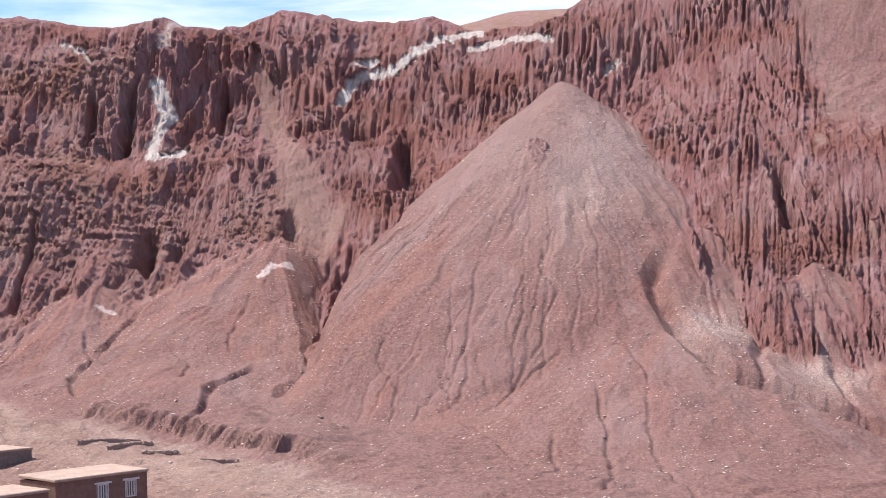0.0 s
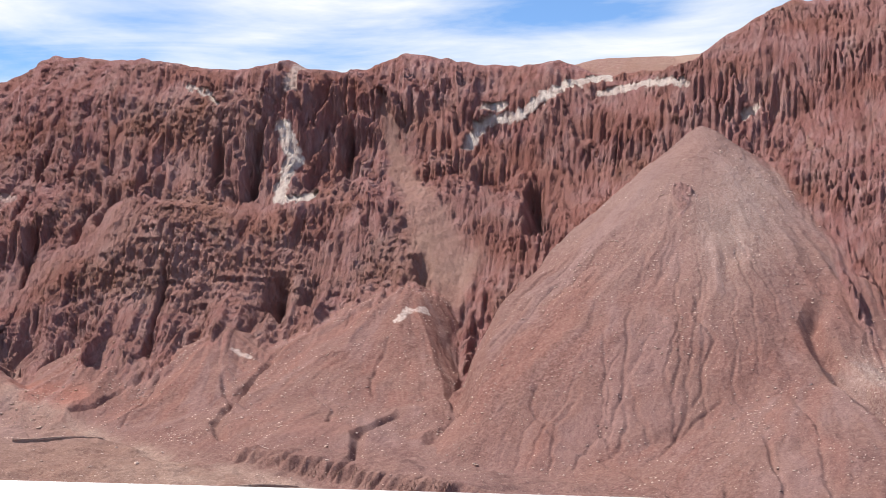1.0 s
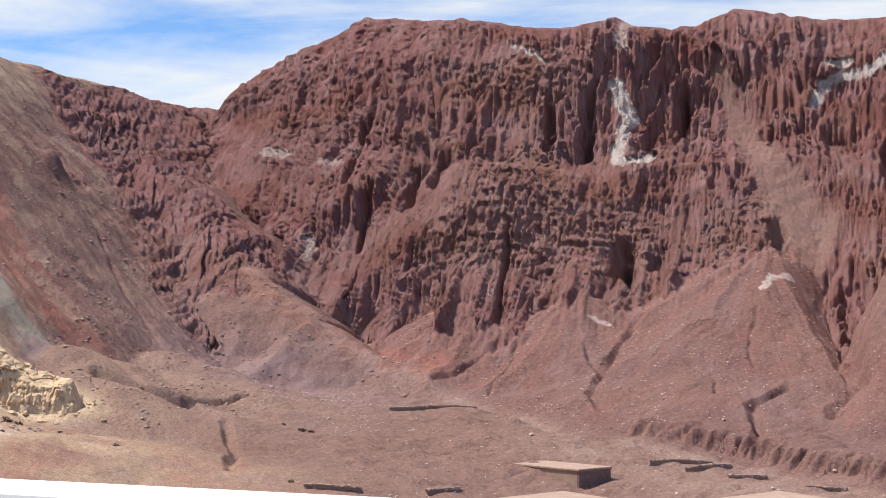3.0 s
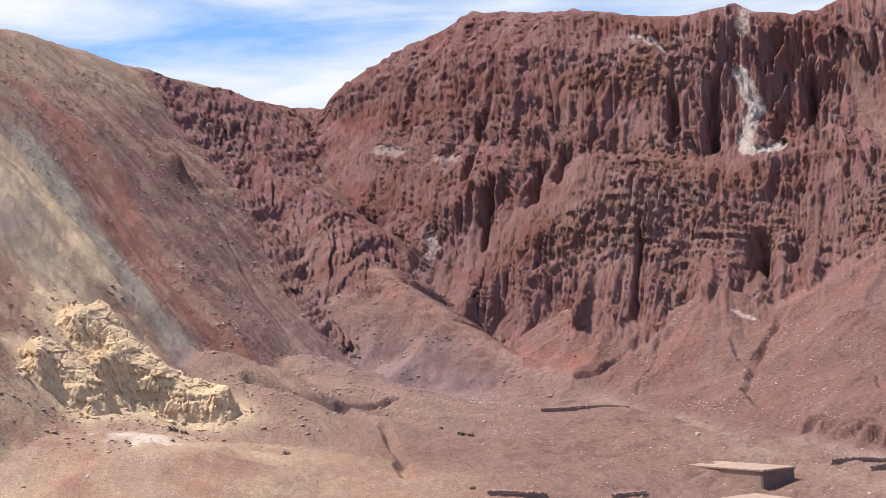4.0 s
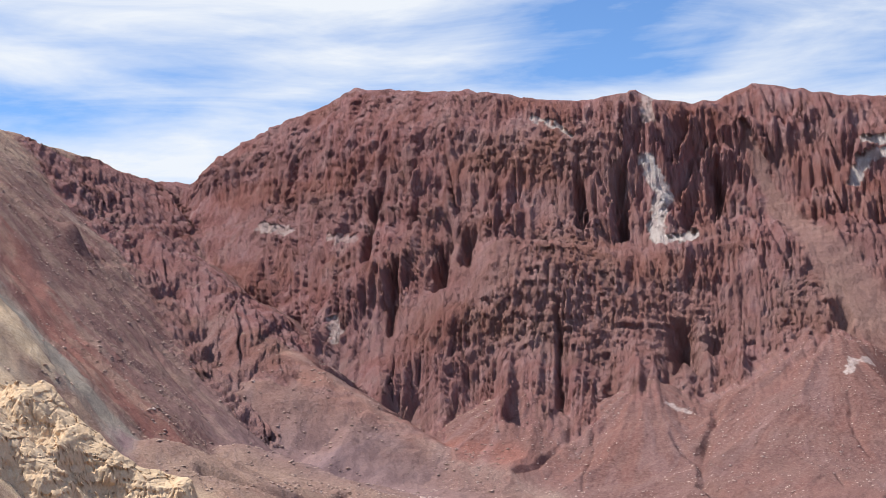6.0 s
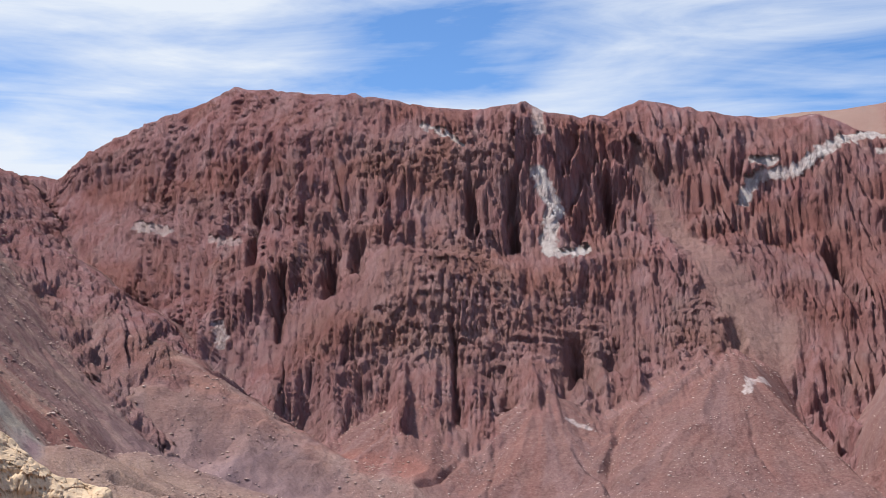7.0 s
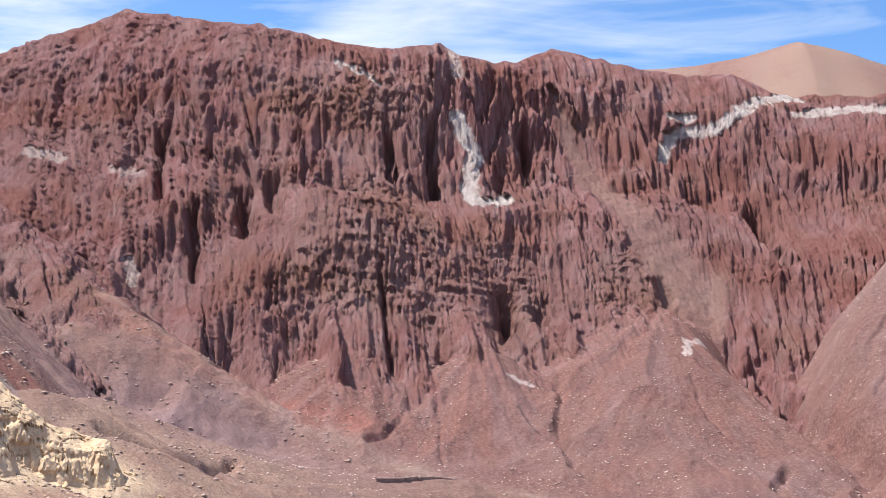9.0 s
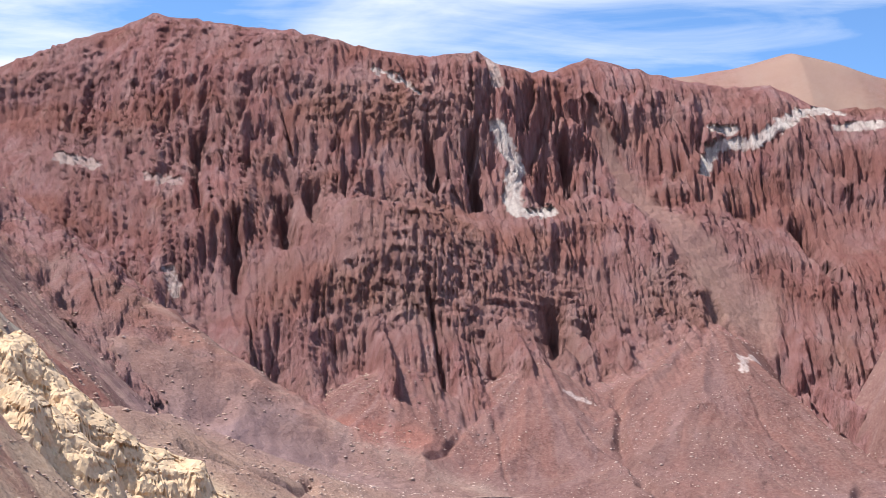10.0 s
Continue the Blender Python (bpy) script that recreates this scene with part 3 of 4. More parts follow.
    outward = np.where(y < 330, (outward * (0.86 - 0.26 * smooth(-90, -65, x)) - 0.6 * cleft) * hold, 0)
    # far ridge and the land beyond
    far = (np.interp(x, (-900, -330, -264, -204, -112, -75, -46, -15, 60, 300, 900), (60, 158, 167, 167, 168, 168, 169, 169, 165, 150, 60)) + 14 * np.exp(-((np.abs(x + 44) / 36) ** 1.3)) + 5.5 * np.exp(-(((x + 30) / 120) ** 2)) + 2.5 * np.exp(-(((x + 270) / 35) ** 2))) * np.exp(-(((y - 985) / 300) ** 2)) + 1.2 * cloudy(x / 120, y / 120, 140) + 1.6 * np.abs(wave(x / 40, y / 130, 142))
    away = smooth(420, 560, y)
    z = z * (1 - away) + away * far
    z = z * (1 - smooth(1500, 2600, np.hypot(x + 60, y)))
    # rock layers
    vein = np.zeros_like(z)
    near = np.flatnonzero((y > 200) & (y < 330))
    vs, vz = s[near] + 0.5 * cloudy(s[near] / 1.5, z[near] / 1.8, 150, 3, 0.6), z[near] + 0.6 * cloudy(s[near] / 1.3, z[near] / 1.6, 154, 3, 0.6)
    got = np.zeros(len(near))
    for half, line, full in VEINS:
        d, _ = along(vs, vz, line, half * 2)
        got = np.maximum(got, full * smooth(1.1, 0.9, d / half))
    vein[near] = got * (0.68 + 0.32 * smooth(-0.35, 0.0, cloudy(vs / 2.2, vz / 1.8, 155, 3, 0.6)))
    slash, _ = along(x, y, [(-130, 223.5), (-127, 223)], 3)
    vein = np.maximum(vein, 0.42 * smooth(0.6, 0.25, slash + 0.3 * wave(x, y, 152)))
    vein = np.maximum(vein, 0.55 * smooth(0.35, 0.8, bump_at(x, y, -147, 116, 5, 4) + 0.3 * wave(x / 1.5, y / 1.5, 153)))
    scree = np.clip(1 - bare * (1 - 0.85 * calm), 0, 1)
    hilly = smooth(-0.8, 0.6, hill_over) * (1 - bare)
    mottled = cloudy(x / 7, y / 7, 160, 5, 0.6)
    streaky = 0.5 * mottled + 0.9 * cloudy((y + 0.17 * x) / 1.7, x / 8, 162, 4, 0.6)
    ochre_line, _ = along(x, y, [(-206, 149), (-200, 154), (-193.7, 153), (-185.6, 149.5), (-177, 146)], 14)
    grey_line, _ = along(x, y, [(-204, 162), (-193, 157), (-184, 153.5), (-174.4, 149), (-166, 148)], 8)
    grey_patch, _ = along(x, y, [(-189, 143), (-181.5, 139), (-173, 136)], 8)
    red_line, _ = along(x, y, [(-226, 180), (-218, 178), (-208, 176), (-194, 169), (-179, 161), (-166, 157)], 14)
    mauve_line, _ = along(x, y, [(-165, 147), (-159, 149), (-150.7, 145.5), (-141, 137)], 10)
    ol = np.array([(-216, 148), (-206, 150), (-200, 154), (-193.7, 153), (-185.6, 149.5), (-177, 146), (-165, 144)], float)
    side = np.interp(x, ol[:, 0], ol[:, 1]) - y + 1.5 * mottled
    ochre = hilly * np.clip(0.8 * smooth(3.4, 1.0, ochre_line + 1.6 * streaky) + smooth(-0.5, 1.5, side) * (0.50 * smooth(-168, -186, x) + 0.22) * (0.8 + 0.9 * streaky), 0, 1)
    near_tan = smooth(143, 128, y) * smooth(60, 85, y) * smooth(-108, -132, x + 4 * mottled)
    ochre = np.clip(np.maximum(ochre, 0.42 * near_tan * (1 - smooth(-4, 3, z)) * (0.8 + 0.6 * mottled)) + crag_mask * 0.85, 0, 1)
    grey = hilly * np.clip(smooth(4.2, 1.6, grey_line + 1.6 * streaky) + 0.7 * smooth(5.2, 2.0, grey_patch + 2.4 * streaky), 0, 1) * (1 - crag_mask)
    grey = np.maximum(grey, rock * 0.10 * smooth(0.2, 0.7, mottled + 0.4 * wave(s / 9, z / 5, 161)))
    red = hilly * 0.55 * smooth(6.5, 2.5, red_line + 2.6 * streaky) + rock * 0.6 * smooth(-0.1, 0.7, cloudy(s / 16, z / 9, 165, 3) + 0.4 * east) * (1 - calm)
    red = np.maximum(red, 0.5 * smooth(6, 2, along(x, y, [(-184, 211), (-170, 204), (-158, 205), (-148, 205)], 9)[0] + mottled) * (1 - rock))
    red = np.maximum(red, 0.4 * near_tan * smooth(-0.4, 0.4, -mottled))
    loose = (1 - rock) * (1 - hilly) * smooth(-1, 2, cone - valley)
    red = red + 0.15 * loose * smooth(0.0, 0.6, tone) * (1 - ashen)
    red = red + 0.10 * loose * smooth(-10, -1, above + 3 * mottled)
    tan = 0.18 * rock * crumbly + 0.10 * chute_mask * (above > -1) + hilly * np.clip(0.55 * smooth(30, 44, z + 3 * mottled) + 0.34 * smooth(-0.2, 0.5, streaky), 0, 1) + smooth(420, 500, y) * (0.4 + 0.2 * wave(x / 60, y / 60, 141)) + 0.16 * (1 - rock) * (1 - hilly) * smooth(0.1, -4, bank) + 0.34 * (1 - rock) * (1 - hilly) * smooth(-132, -150, x) * smooth(182, 164, y) * (0.8 + 0.5 * mottled)
    mauve = np.clip(loose * (0.25 * smooth(0.05, 0.6, -tone) + 0.15 * ashen) + hilly * smooth(4.5, 1.5, mauve_line + 2 * mottled) + 0.9 * bump_at(x, y, -161, 186, 16, 13) * (1 - rock) + 0.5 * hilly * smooth(-178, -186, x) * smooth(148, 136, y), 0, 1) * (1 - crag_mask)
    rubble = 0.7 * (1 - rock) * np.clip(bump_at(x, y, -33, 210, 5, 7) + bump_at(x, y, -20, 202, 5, 7) + 0.6 * bump_at(x, y, -56, 238, 6, 16) + 0.2 * ashen, 0, 1)
    sandy = (1 - rock) * np.clip(np.exp(-((bank + 1.5) / 2.2) ** 2) * smooth(-0.6, 0.4, mottled + 0.3) + 0.8 * np.exp(-(((bank + 9) / 8) ** 2)) * smooth(-125, -112, x), 0, 1) * 0.42 * (0.7 + 0.6 * mottled)
    kind = np.where(y > 420, 4, np.where(above > 0, 3, np.where(hill_over > 0, 2, np.where(cone > valley - 0.3, 1, 0))))
    kind = np.where(np.hypot(x + 60, y) < 100, 0, kind)
    kind = np.where((x > 60) & (y < 420) | (y < 60) | (x < -330), 0, kind)
    kind = np.where((kind == 2) & (y < 60), 0, kind)
    outward = outward * (1 - 0.8 * vein)
    return z, ((scree, vein, grey), (ochre, np.clip(red, 0, 1), np.clip(tan, 0, 1)), (mauve, rubble, sandy)), kind, (outward * (0.15 + 0.6 * turned), outward * (0.35 * turned - 1.0))


def spaced(stops):
    """A run of values from pairs of (value, step towards the next)."""
    out = []
    for (a, step), (b, _) in zip(stops, stops[1:]):
        out.append(np.linspace(a, b, max(1, round((b - a) / step)), endpoint=False))
    return np.concatenate(out)


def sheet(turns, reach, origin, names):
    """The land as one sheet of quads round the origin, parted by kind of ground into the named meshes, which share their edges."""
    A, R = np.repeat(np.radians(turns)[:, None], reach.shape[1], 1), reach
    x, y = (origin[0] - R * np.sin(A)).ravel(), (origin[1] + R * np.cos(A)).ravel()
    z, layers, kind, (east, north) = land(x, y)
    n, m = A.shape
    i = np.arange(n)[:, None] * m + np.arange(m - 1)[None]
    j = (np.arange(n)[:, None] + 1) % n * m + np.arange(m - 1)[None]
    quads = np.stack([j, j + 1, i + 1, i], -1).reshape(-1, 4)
    place = np.stack([x + east, y + north, z], 1).astype(np.float32)
    of = kind[quads[:, 0]]
    made = []
    for k, name in enumerate(names):
        mine = quads[of == k]
        used, index = np.unique(mine, return_inverse=True)
        mesh = bpy.data.meshes.new(name)
        mesh.vertices.add(len(used))
        mesh.vertices.foreach_set("co", place[used].ravel())
        mesh.loops.add(mine.size)
        mesh.loops.foreach_set("vertex_index", index.astype(np.int32).ravel())
        mesh.polygons.add(len(mine))
        mesh.polygons.foreach_set("loop_start", np.arange(0, mine.size, 4, dtype=np.int32))
        mesh.update(calc_edges=True)
        for title, some in zip(("layers_one", "layers_two", "layers_three"), layers):
            at = mesh.color_attributes.new(title, "FLOAT_COLOR", "POINT")
            at.data.foreach_set("color", np.stack([*(c[used] for c in some), np.ones(len(used))], 1).astype(np.float32).ravel())
        mesh.materials.append(MOUNTAIN)
        made.append(new(name, mesh))
    return made


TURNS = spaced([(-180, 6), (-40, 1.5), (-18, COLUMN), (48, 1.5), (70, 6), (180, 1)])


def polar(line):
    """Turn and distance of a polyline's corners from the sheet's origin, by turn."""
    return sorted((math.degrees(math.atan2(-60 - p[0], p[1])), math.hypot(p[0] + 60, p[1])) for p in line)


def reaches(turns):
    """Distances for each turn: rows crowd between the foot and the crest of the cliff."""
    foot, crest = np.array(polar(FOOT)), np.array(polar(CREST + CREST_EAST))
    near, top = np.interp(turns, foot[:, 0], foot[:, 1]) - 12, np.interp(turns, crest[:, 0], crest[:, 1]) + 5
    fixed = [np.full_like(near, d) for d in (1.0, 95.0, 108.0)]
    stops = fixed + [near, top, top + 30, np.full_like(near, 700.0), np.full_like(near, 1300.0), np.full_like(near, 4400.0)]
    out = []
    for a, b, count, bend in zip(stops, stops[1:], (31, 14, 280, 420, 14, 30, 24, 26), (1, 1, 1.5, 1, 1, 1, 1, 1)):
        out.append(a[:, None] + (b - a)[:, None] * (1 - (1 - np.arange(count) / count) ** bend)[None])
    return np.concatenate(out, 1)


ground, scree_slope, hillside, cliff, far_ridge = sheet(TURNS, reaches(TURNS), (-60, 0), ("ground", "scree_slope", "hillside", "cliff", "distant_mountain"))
tagged(ground, "dusty pink-brown valley floor with a dry stream bed", "ground", kind="structure")
tagged(scree_slope, "pinkish-brown scree cones with thin gullies at the cliff foot", "scree", kind="structure")
tagged(hillside, "brown, ochre and grey banded hillside", "hill", kind="structure")
tagged(cliff, "dark maroon fluted cliff with white veins", "cliff", kind="structure")
tagged(far_ridge, "smooth tan mountain behind the cliff", "mountain", kind="structure")


# ---- things ----
def part(name, bm, mat, parent=None, label="", smooth_faces=False):
    """Links a bmesh as one mesh object, under a thing or a part where one is given."""
    mesh = bpy.data.meshes.new(name)
    bm.to_mesh(mesh)
    bm.free()
    if smooth_faces:
        mesh.polygons.foreach_set("use_smooth", [True] * len(mesh.polygons))
    mesh.materials.append(mat)
    ob = new(name, mesh)
    ob.parent = parent
    return tagged(ob, label)


def shared(name, mesh, parent, m):
    """One more piece on a mesh that others use too."""
    ob = new(name, mesh)
    ob.parent = parent
    ob.matrix_local = m
    return ob


def box(bm, m, size, bevel=0.0):
    made = bmesh.ops.create_cube(bm, size=1, matrix=m @ Matrix.Diagonal((*size, 1)))
    if bevel:
        edges = list({e for v in made["verts"] for e in v.link_edges})
        bmesh.ops.bevel(bm, geom=edges, offset=bevel, segments=1, affect="EDGES")
    return bm


def ground_at(x, y):
    return land(np.atleast_1d(np.asarray(x, float)), np.atleast_1d(np.asarray(y, float)))[0]


rng = random.Random(7)
CREAM = simple("cream_stone", (0.48, 0.33, 0.205), (0.70, 0.53, 0.36), 0.9, 0.92, 0.6, 0.12)
BROWN_STONE = simple("brown_stone", (0.33, 0.22, 0.18), (0.54, 0.395, 0.33), 1.2, 0.92, 0.5, 0.08)
PALE_STONE = simple("pale_stone", (0.42, 0.30, 0.26), (0.68, 0.54, 0.48), 2.0, 0.92, 0.4, 0.05)
DARK_STONE = simple("dark_stone", (0.13, 0.090, 0.080), (0.27, 0.195, 0.170), 2.0, 0.92, 0.5, 0.06)
WALL_STONE = simple("wall_stone", (0.22, 0.145, 0.122), (0.40, 0.285, 0.24), 1.5, 0.92, 0.5, 0.06)
ADOBE = simple("adobe", (0.14, 0.075, 0.060), (0.24, 0.140, 0.112), 1.6, 0.95, 0.5, 0.05)
MUD_ROOF = simple("mud_roof", (0.29, 0.20, 0.165), (0.42, 0.31, 0.255), 0.8, 0.95, 0.4, 0.05)
WHITE_PAINT = simple("white_paint", (0.72, 0.73, 0.74), (0.82, 0.83, 0.84), 3.0, 0.45, 0.1, 0.005)
GALVANISED = simple("galvanised_steel", (0.30, 0.31, 0.32), (0.42, 0.43, 0.44), 6.0, 0.5, 0.1, 0.003, 0.7)
BLACK_RUBBER = simple("black_plastic", (0.02, 0.02, 0.022), (0.04, 0.04, 0.042), 8.0, 0.6, 0.1, 0.003)
ASPHALT = simple("asphalt", (0.040, 0.040, 0.042), (0.065, 0.063, 0.062), 1.5, 0.9, 0.5, 0.01, fine=20)
DRY_GRASS = simple("dry_grass", (0.16, 0.15, 0.04), (0.36, 0.31, 0.10), 3.0, 0.8, 0.1, 0.01)
SHRUB = simple("dry_shrub", (0.045, 0.035, 0.020), (0.11, 0.085, 0.045), 2.0, 0.85, 0.2, 0.02)
WHITE_FRAME = simple("weathered_white_paint", (0.50, 0.46, 0.44), (0.68, 0.64, 0.62), 3.0, 0.7, 0.1, 0.01)
DARK_GLASS = simple("dusty_dark_pane", (0.10, 0.085, 0.08), (0.20, 0.17, 0.165), 1.0, 0.3, 0.05, 0.005)


def stone_shape(seed, flat=0.7, cuts=2, sharp=0.30):
    """An angular stone about 1 m across."""
    r = random.Random(seed)
    bm = bmesh.new()
    bmesh.ops.create_icosphere(bm, subdivisions=cuts, radius=0.5)
    planes = [(Vector((r.gauss(0, 1), r.gauss(0, 1), r.gauss(0, 1))).normalized(), r.uniform(0.26, 0.42)) for _ in range(9)]
    for v in bm.verts:
        for n, d in planes:
            over = v.co.dot(n) - d
            if over > 0:
                v.co -= n * over
        v.co *= 1 + sharp * 0.3 * noise.noise(v.co * 3 + Vector((seed, 0, 0)))
        v.co.z *= flat
    return bm


def block_shape(seed):
    """A cracked, worn slab of layered rock, about 1 m long."""
    r = random.Random(seed)
    bm = bmesh.new()
    bmesh.ops.create_cube(bm, size=1)
    bmesh.ops.subdivide_edges(bm, edges=list(bm.edges), cuts=2, use_grid_fill=True)
    skew = [r.uniform(-0.14, 0.14) for _ in range(4)]
    for v in bm.verts:
        k = v.co.copy()
        v.co *= 1 - 0.32 * (k.length - 0.55)
        v.co.x += skew[0] * k.y + skew[1] * k.z
        v.co.y += skew[2] * k.x
        v.co += 0.28 * noise.noise_vector(k * 1.6 + Vector((seed * 3.7, 1, 0))) + 0.19 * noise.noise_vector(k * 4 + Vector((0, seed * 2.3, 3)))
        v.co.z *= 0.7
    return bm


def mesh_of(name, bm, mat):
    mesh = bpy.data.meshes.new(name)
    bm.to_mesh(mesh)
    bm.free()
    mesh.materials.append(mat)
    return mesh


# the layered crag on the near slope
def cells(x, y, seed):
    """Blocks: a random value for each, and the distance to the nearest crack."""
    fx, fy = np.floor(x), np.floor(y)
    near, second, value = np.full(x.shape, 9.0), np.full(x.shape, 9.0), np.zeros(x.shape)
    for i in (-1, 0, 1):
        for j in (-1, 0, 1):
            ix, iy = (fx + i).astype(np.int32).astype(np.uint32), (fy + j).astype(np.int32).astype(np.uint32)
            px, py = hashed(ix, iy, seed) / 255.0, hashed(ix, iy, seed + 1) / 255.0
            d = np.hypot(fx + i + px - x, fy + j + py - y)
            closer = d < near
            second = np.where(closer, near, np.minimum(second, d))
            value = np.where(closer, hashed(ix, iy, seed + 2) / 255.0, value)
            near = np.minimum(near, d)
    return value, second - near


def outcrop():
    """Layered rock standing out of the slope: beds broken into blocks, with steep edges and cracks."""
    step = 0.13
    X, Y = np.meshgrid(np.arange(-176, -148, step), np.arange(113, 146, step), indexing="ij")
    x, y = X.ravel(), Y.ravel()
    d = crag_reach(x, y) + 0.22 * cloudy(x / 3.2, y / 3.2, 400, 4, 0.6)
    base = ground_at(x, y)
    body = smooth(1.28, 0.45, d)
    rise = (2.7 + 0.5 * cloudy(x / 4.5, y / 4.5, 405, 3)) * body
    z = base + rise + 0.05 * cloudy(x / 0.7, y / 0.7, 407, 3) - 0.7 * smooth(1.15, 1.3, d)
    # blocks and beds, standing out towards the valley
    across, up = 0.84 * x + 0.54 * y, z + 0.22 * x
    across, up = across + 0.15 * wave(across / 1.1, up / 0.8, 410), up + 0.2 * wave(across / 2.4, up, 411)
    value, crack = cells(across / 2.8, up / 1.2, 420)
    fine_value, fine_crack = cells(across / 1.1, up / 0.42, 430)
    stand = 0.5 * (value - 0.5) + 0.22 * (fine_value - 0.5) - 0.30 * smooth(0.07, 0.0, crack) - 0.14 * smooth(0.09, 0.0, fine_crack) + 0.07 * cloudy(across / 1.2, up / 0.7, 440, 3)
    stand = stand * smooth(1.25, 0.95, d)
    x, y = x + 0.55 * stand, y - 0.84 * stand
    n, m = X.shape
    k = (np.arange(n - 1)[:, None] * m + np.arange(m - 1)[None]).ravel()
    quads = np.stack([k, k + m, k + m + 1, k + 1], 1)
    quads = quads[(d[quads] < 1.35).all(1)]
    used, index = np.unique(quads, return_inverse=True)
    mesh = bpy.data.meshes.new("rock_face")
    mesh.from_pydata((np.stack([x, y, z], 1)[used] - np.array(crag_thing.location)).tolist(), [], index.reshape(-1, 4).tolist())
    mesh.update()
    mesh.materials.append(CREAM)
    ob = new("rock_face", mesh)
    ob.parent = crag_thing


crag_thing = tagged(new("rock_outcrop"), "cream-coloured layered rock outcrop, cracked and weathered", "rock")
crag_thing.location = (-161, 131, float(ground_at(-161, 131)[0]))
outcrop()
slabs = [mesh_of("rock_slab", block_shape(k), CREAM) for k in range(10)]
px = np.array([rng.uniform(-173, -148) for _ in range(2600)])
py = np.array([rng.uniform(114, 144) for _ in range(2600)])
pd = crag_reach(px, py)
keep = [k for k in range(len(px)) if 0.95 < pd[k] < 1.5 and rng.random() < 0.4 or pd[k] < 2.6 and px[k] > -165 and rng.random() < 0.1][:110]
pz = ground_at(px[keep], py[keep])
back = Matrix.Translation(crag_thing.location).inverted()
for x, y, z in zip(px[keep], py[keep], pz):
    size = rng.choice((0.25, 0.35, 0.45, 0.6, 0.9)) * rng.uniform(0.8, 1.2)
    turn = Euler((radians(rng.gauss(6, 13)), radians(rng.gauss(14, 13)), radians(rng.gauss(10, 45))))
    shared("rock_slab", rng.choice(slabs), crag_thing, back @ Matrix.LocRotScale((x, y, z - 0.12 * size), turn, (size * 1.1, size, size * rng.uniform(0.7, 1.0))))

# single boulders on the slopes and on the valley floor
boulders = [mesh_of("boulder", stone_shape(20 + k), mat) for k, mat in enumerate((PALE_STONE, BROWN_STONE, PALE_STONE, BROWN_STONE, CREAM))]


def boulder(x, y, size, mesh, label):
    ob = new("boulder", mesh)
    ob.matrix_world = Matrix.LocRotScale((x, y, float(ground_at(x, y)[0]) + 0.12 * size), Euler((rng.uniform(-0.4, 0.4), rng.uniform(-0.4, 0.4), rng.uniform(0, 6.3))), (size, size * rng.uniform(0.7, 1), size * rng.uniform(0.7, 1)))
    return tagged(ob, label, "boulder", "boulders on the slopes")


for _ in range(26):
    x, y = rng.uniform(-166, -142), rng.uniform(98, 126)
    boulder(x, y, rng.uniform(0.25, 0.65), boulders[rng.choice((0, 4, 4, 1))], "weathered tan boulder lying on the near slope")
for _ in range(26):
    a, d = rng.uniform(-0.9, 0.9), rng.uniform(8, 62)
    boulder(-66 + d * math.sin(a), 260 - d * math.cos(a), rng.uniform(0.25, 0.5), boulders[rng.choice((0, 0, 2))], "pale angular boulder lying on the scree cone")
for _ in range(14):
    x, y = rng.uniform(-215, -172), rng.uniform(150, 200)
    boulder(x, y, rng.uniform(0.3, 0.7), boulders[rng.choice((1, 3, 0))], "brown boulder lying on the banded hillside")
for _ in range(16):
    x, y = rng.uniform(-140, -70), rng.uniform(145, 190)
    boulder(x, y, rng.uniform(0.3, 0.7), boulders[rng.choice((0, 1, 2))], "pale boulder lying on the valley floor")


def scattered(name, places, sizes, mat, label, seed):
    """Loose stones beyond counting, as one mesh resting on the land."""
    r = np.random.RandomState(seed)
    base = np.array([(-1, 0, 0), (1, 0, 0), (0, -1, 0), (0, 1, 0), (0.1, 0.1, -1), (-0.1, -0.1, 1)]) / 1.9
    tris = np.array([(5, 0, 2), (5, 2, 1), (5, 1, 3), (5, 3, 0), (4, 2, 0), (4, 1, 2), (4, 3, 1), (4, 0, 3)])
    n = len(sizes)
    verts = base[None] * (1 + 0.45 * r.uniform(-1, 1, (n, 6, 3))) * sizes[:, None, None] * np.stack([r.uniform(0.8, 1.4, n), r.uniform(0.7, 1.1, n), r.uniform(0.3, 0.55, n)], 1)[:, None]
    a = r.uniform(0, 2 * math.pi, n)[:, None]
    vx, vy = verts[..., 0] * np.cos(a) - verts[..., 1] * np.sin(a), verts[..., 0] * np.sin(a) + verts[..., 1] * np.cos(a)
    z = ground_at(places[:, 0], places[:, 1])
    co = np.stack([vx + places[:, 0:1], vy + places[:, 1:2], verts[..., 2] + (z + 0.02 * sizes)[:, None]], -1).reshape(-1, 3)
    faces = (tris[None] + 6 * np.arange(n)[:, None, None]).reshape(-1, 3)
    mesh = bpy.data.meshes.new(name)
    mesh.vertices.add(len(co))
    mesh.vertices.foreach_set("co", co.astype(np.float32).ravel())
    mesh.loops.add(faces.size)
    mesh.loops.foreach_set("vertex_index", faces.astype(np.int32).ravel())
    mesh.polygons.add(len(faces))
    mesh.polygons.foreach_set("loop_start", np.arange(0, faces.size, 3, dtype=np.int32))
    mesh.update(calc_edges=True)
    mesh.materials.append(mat)
    return tagged(new(name, mesh), label, "stones", kind="stuff")


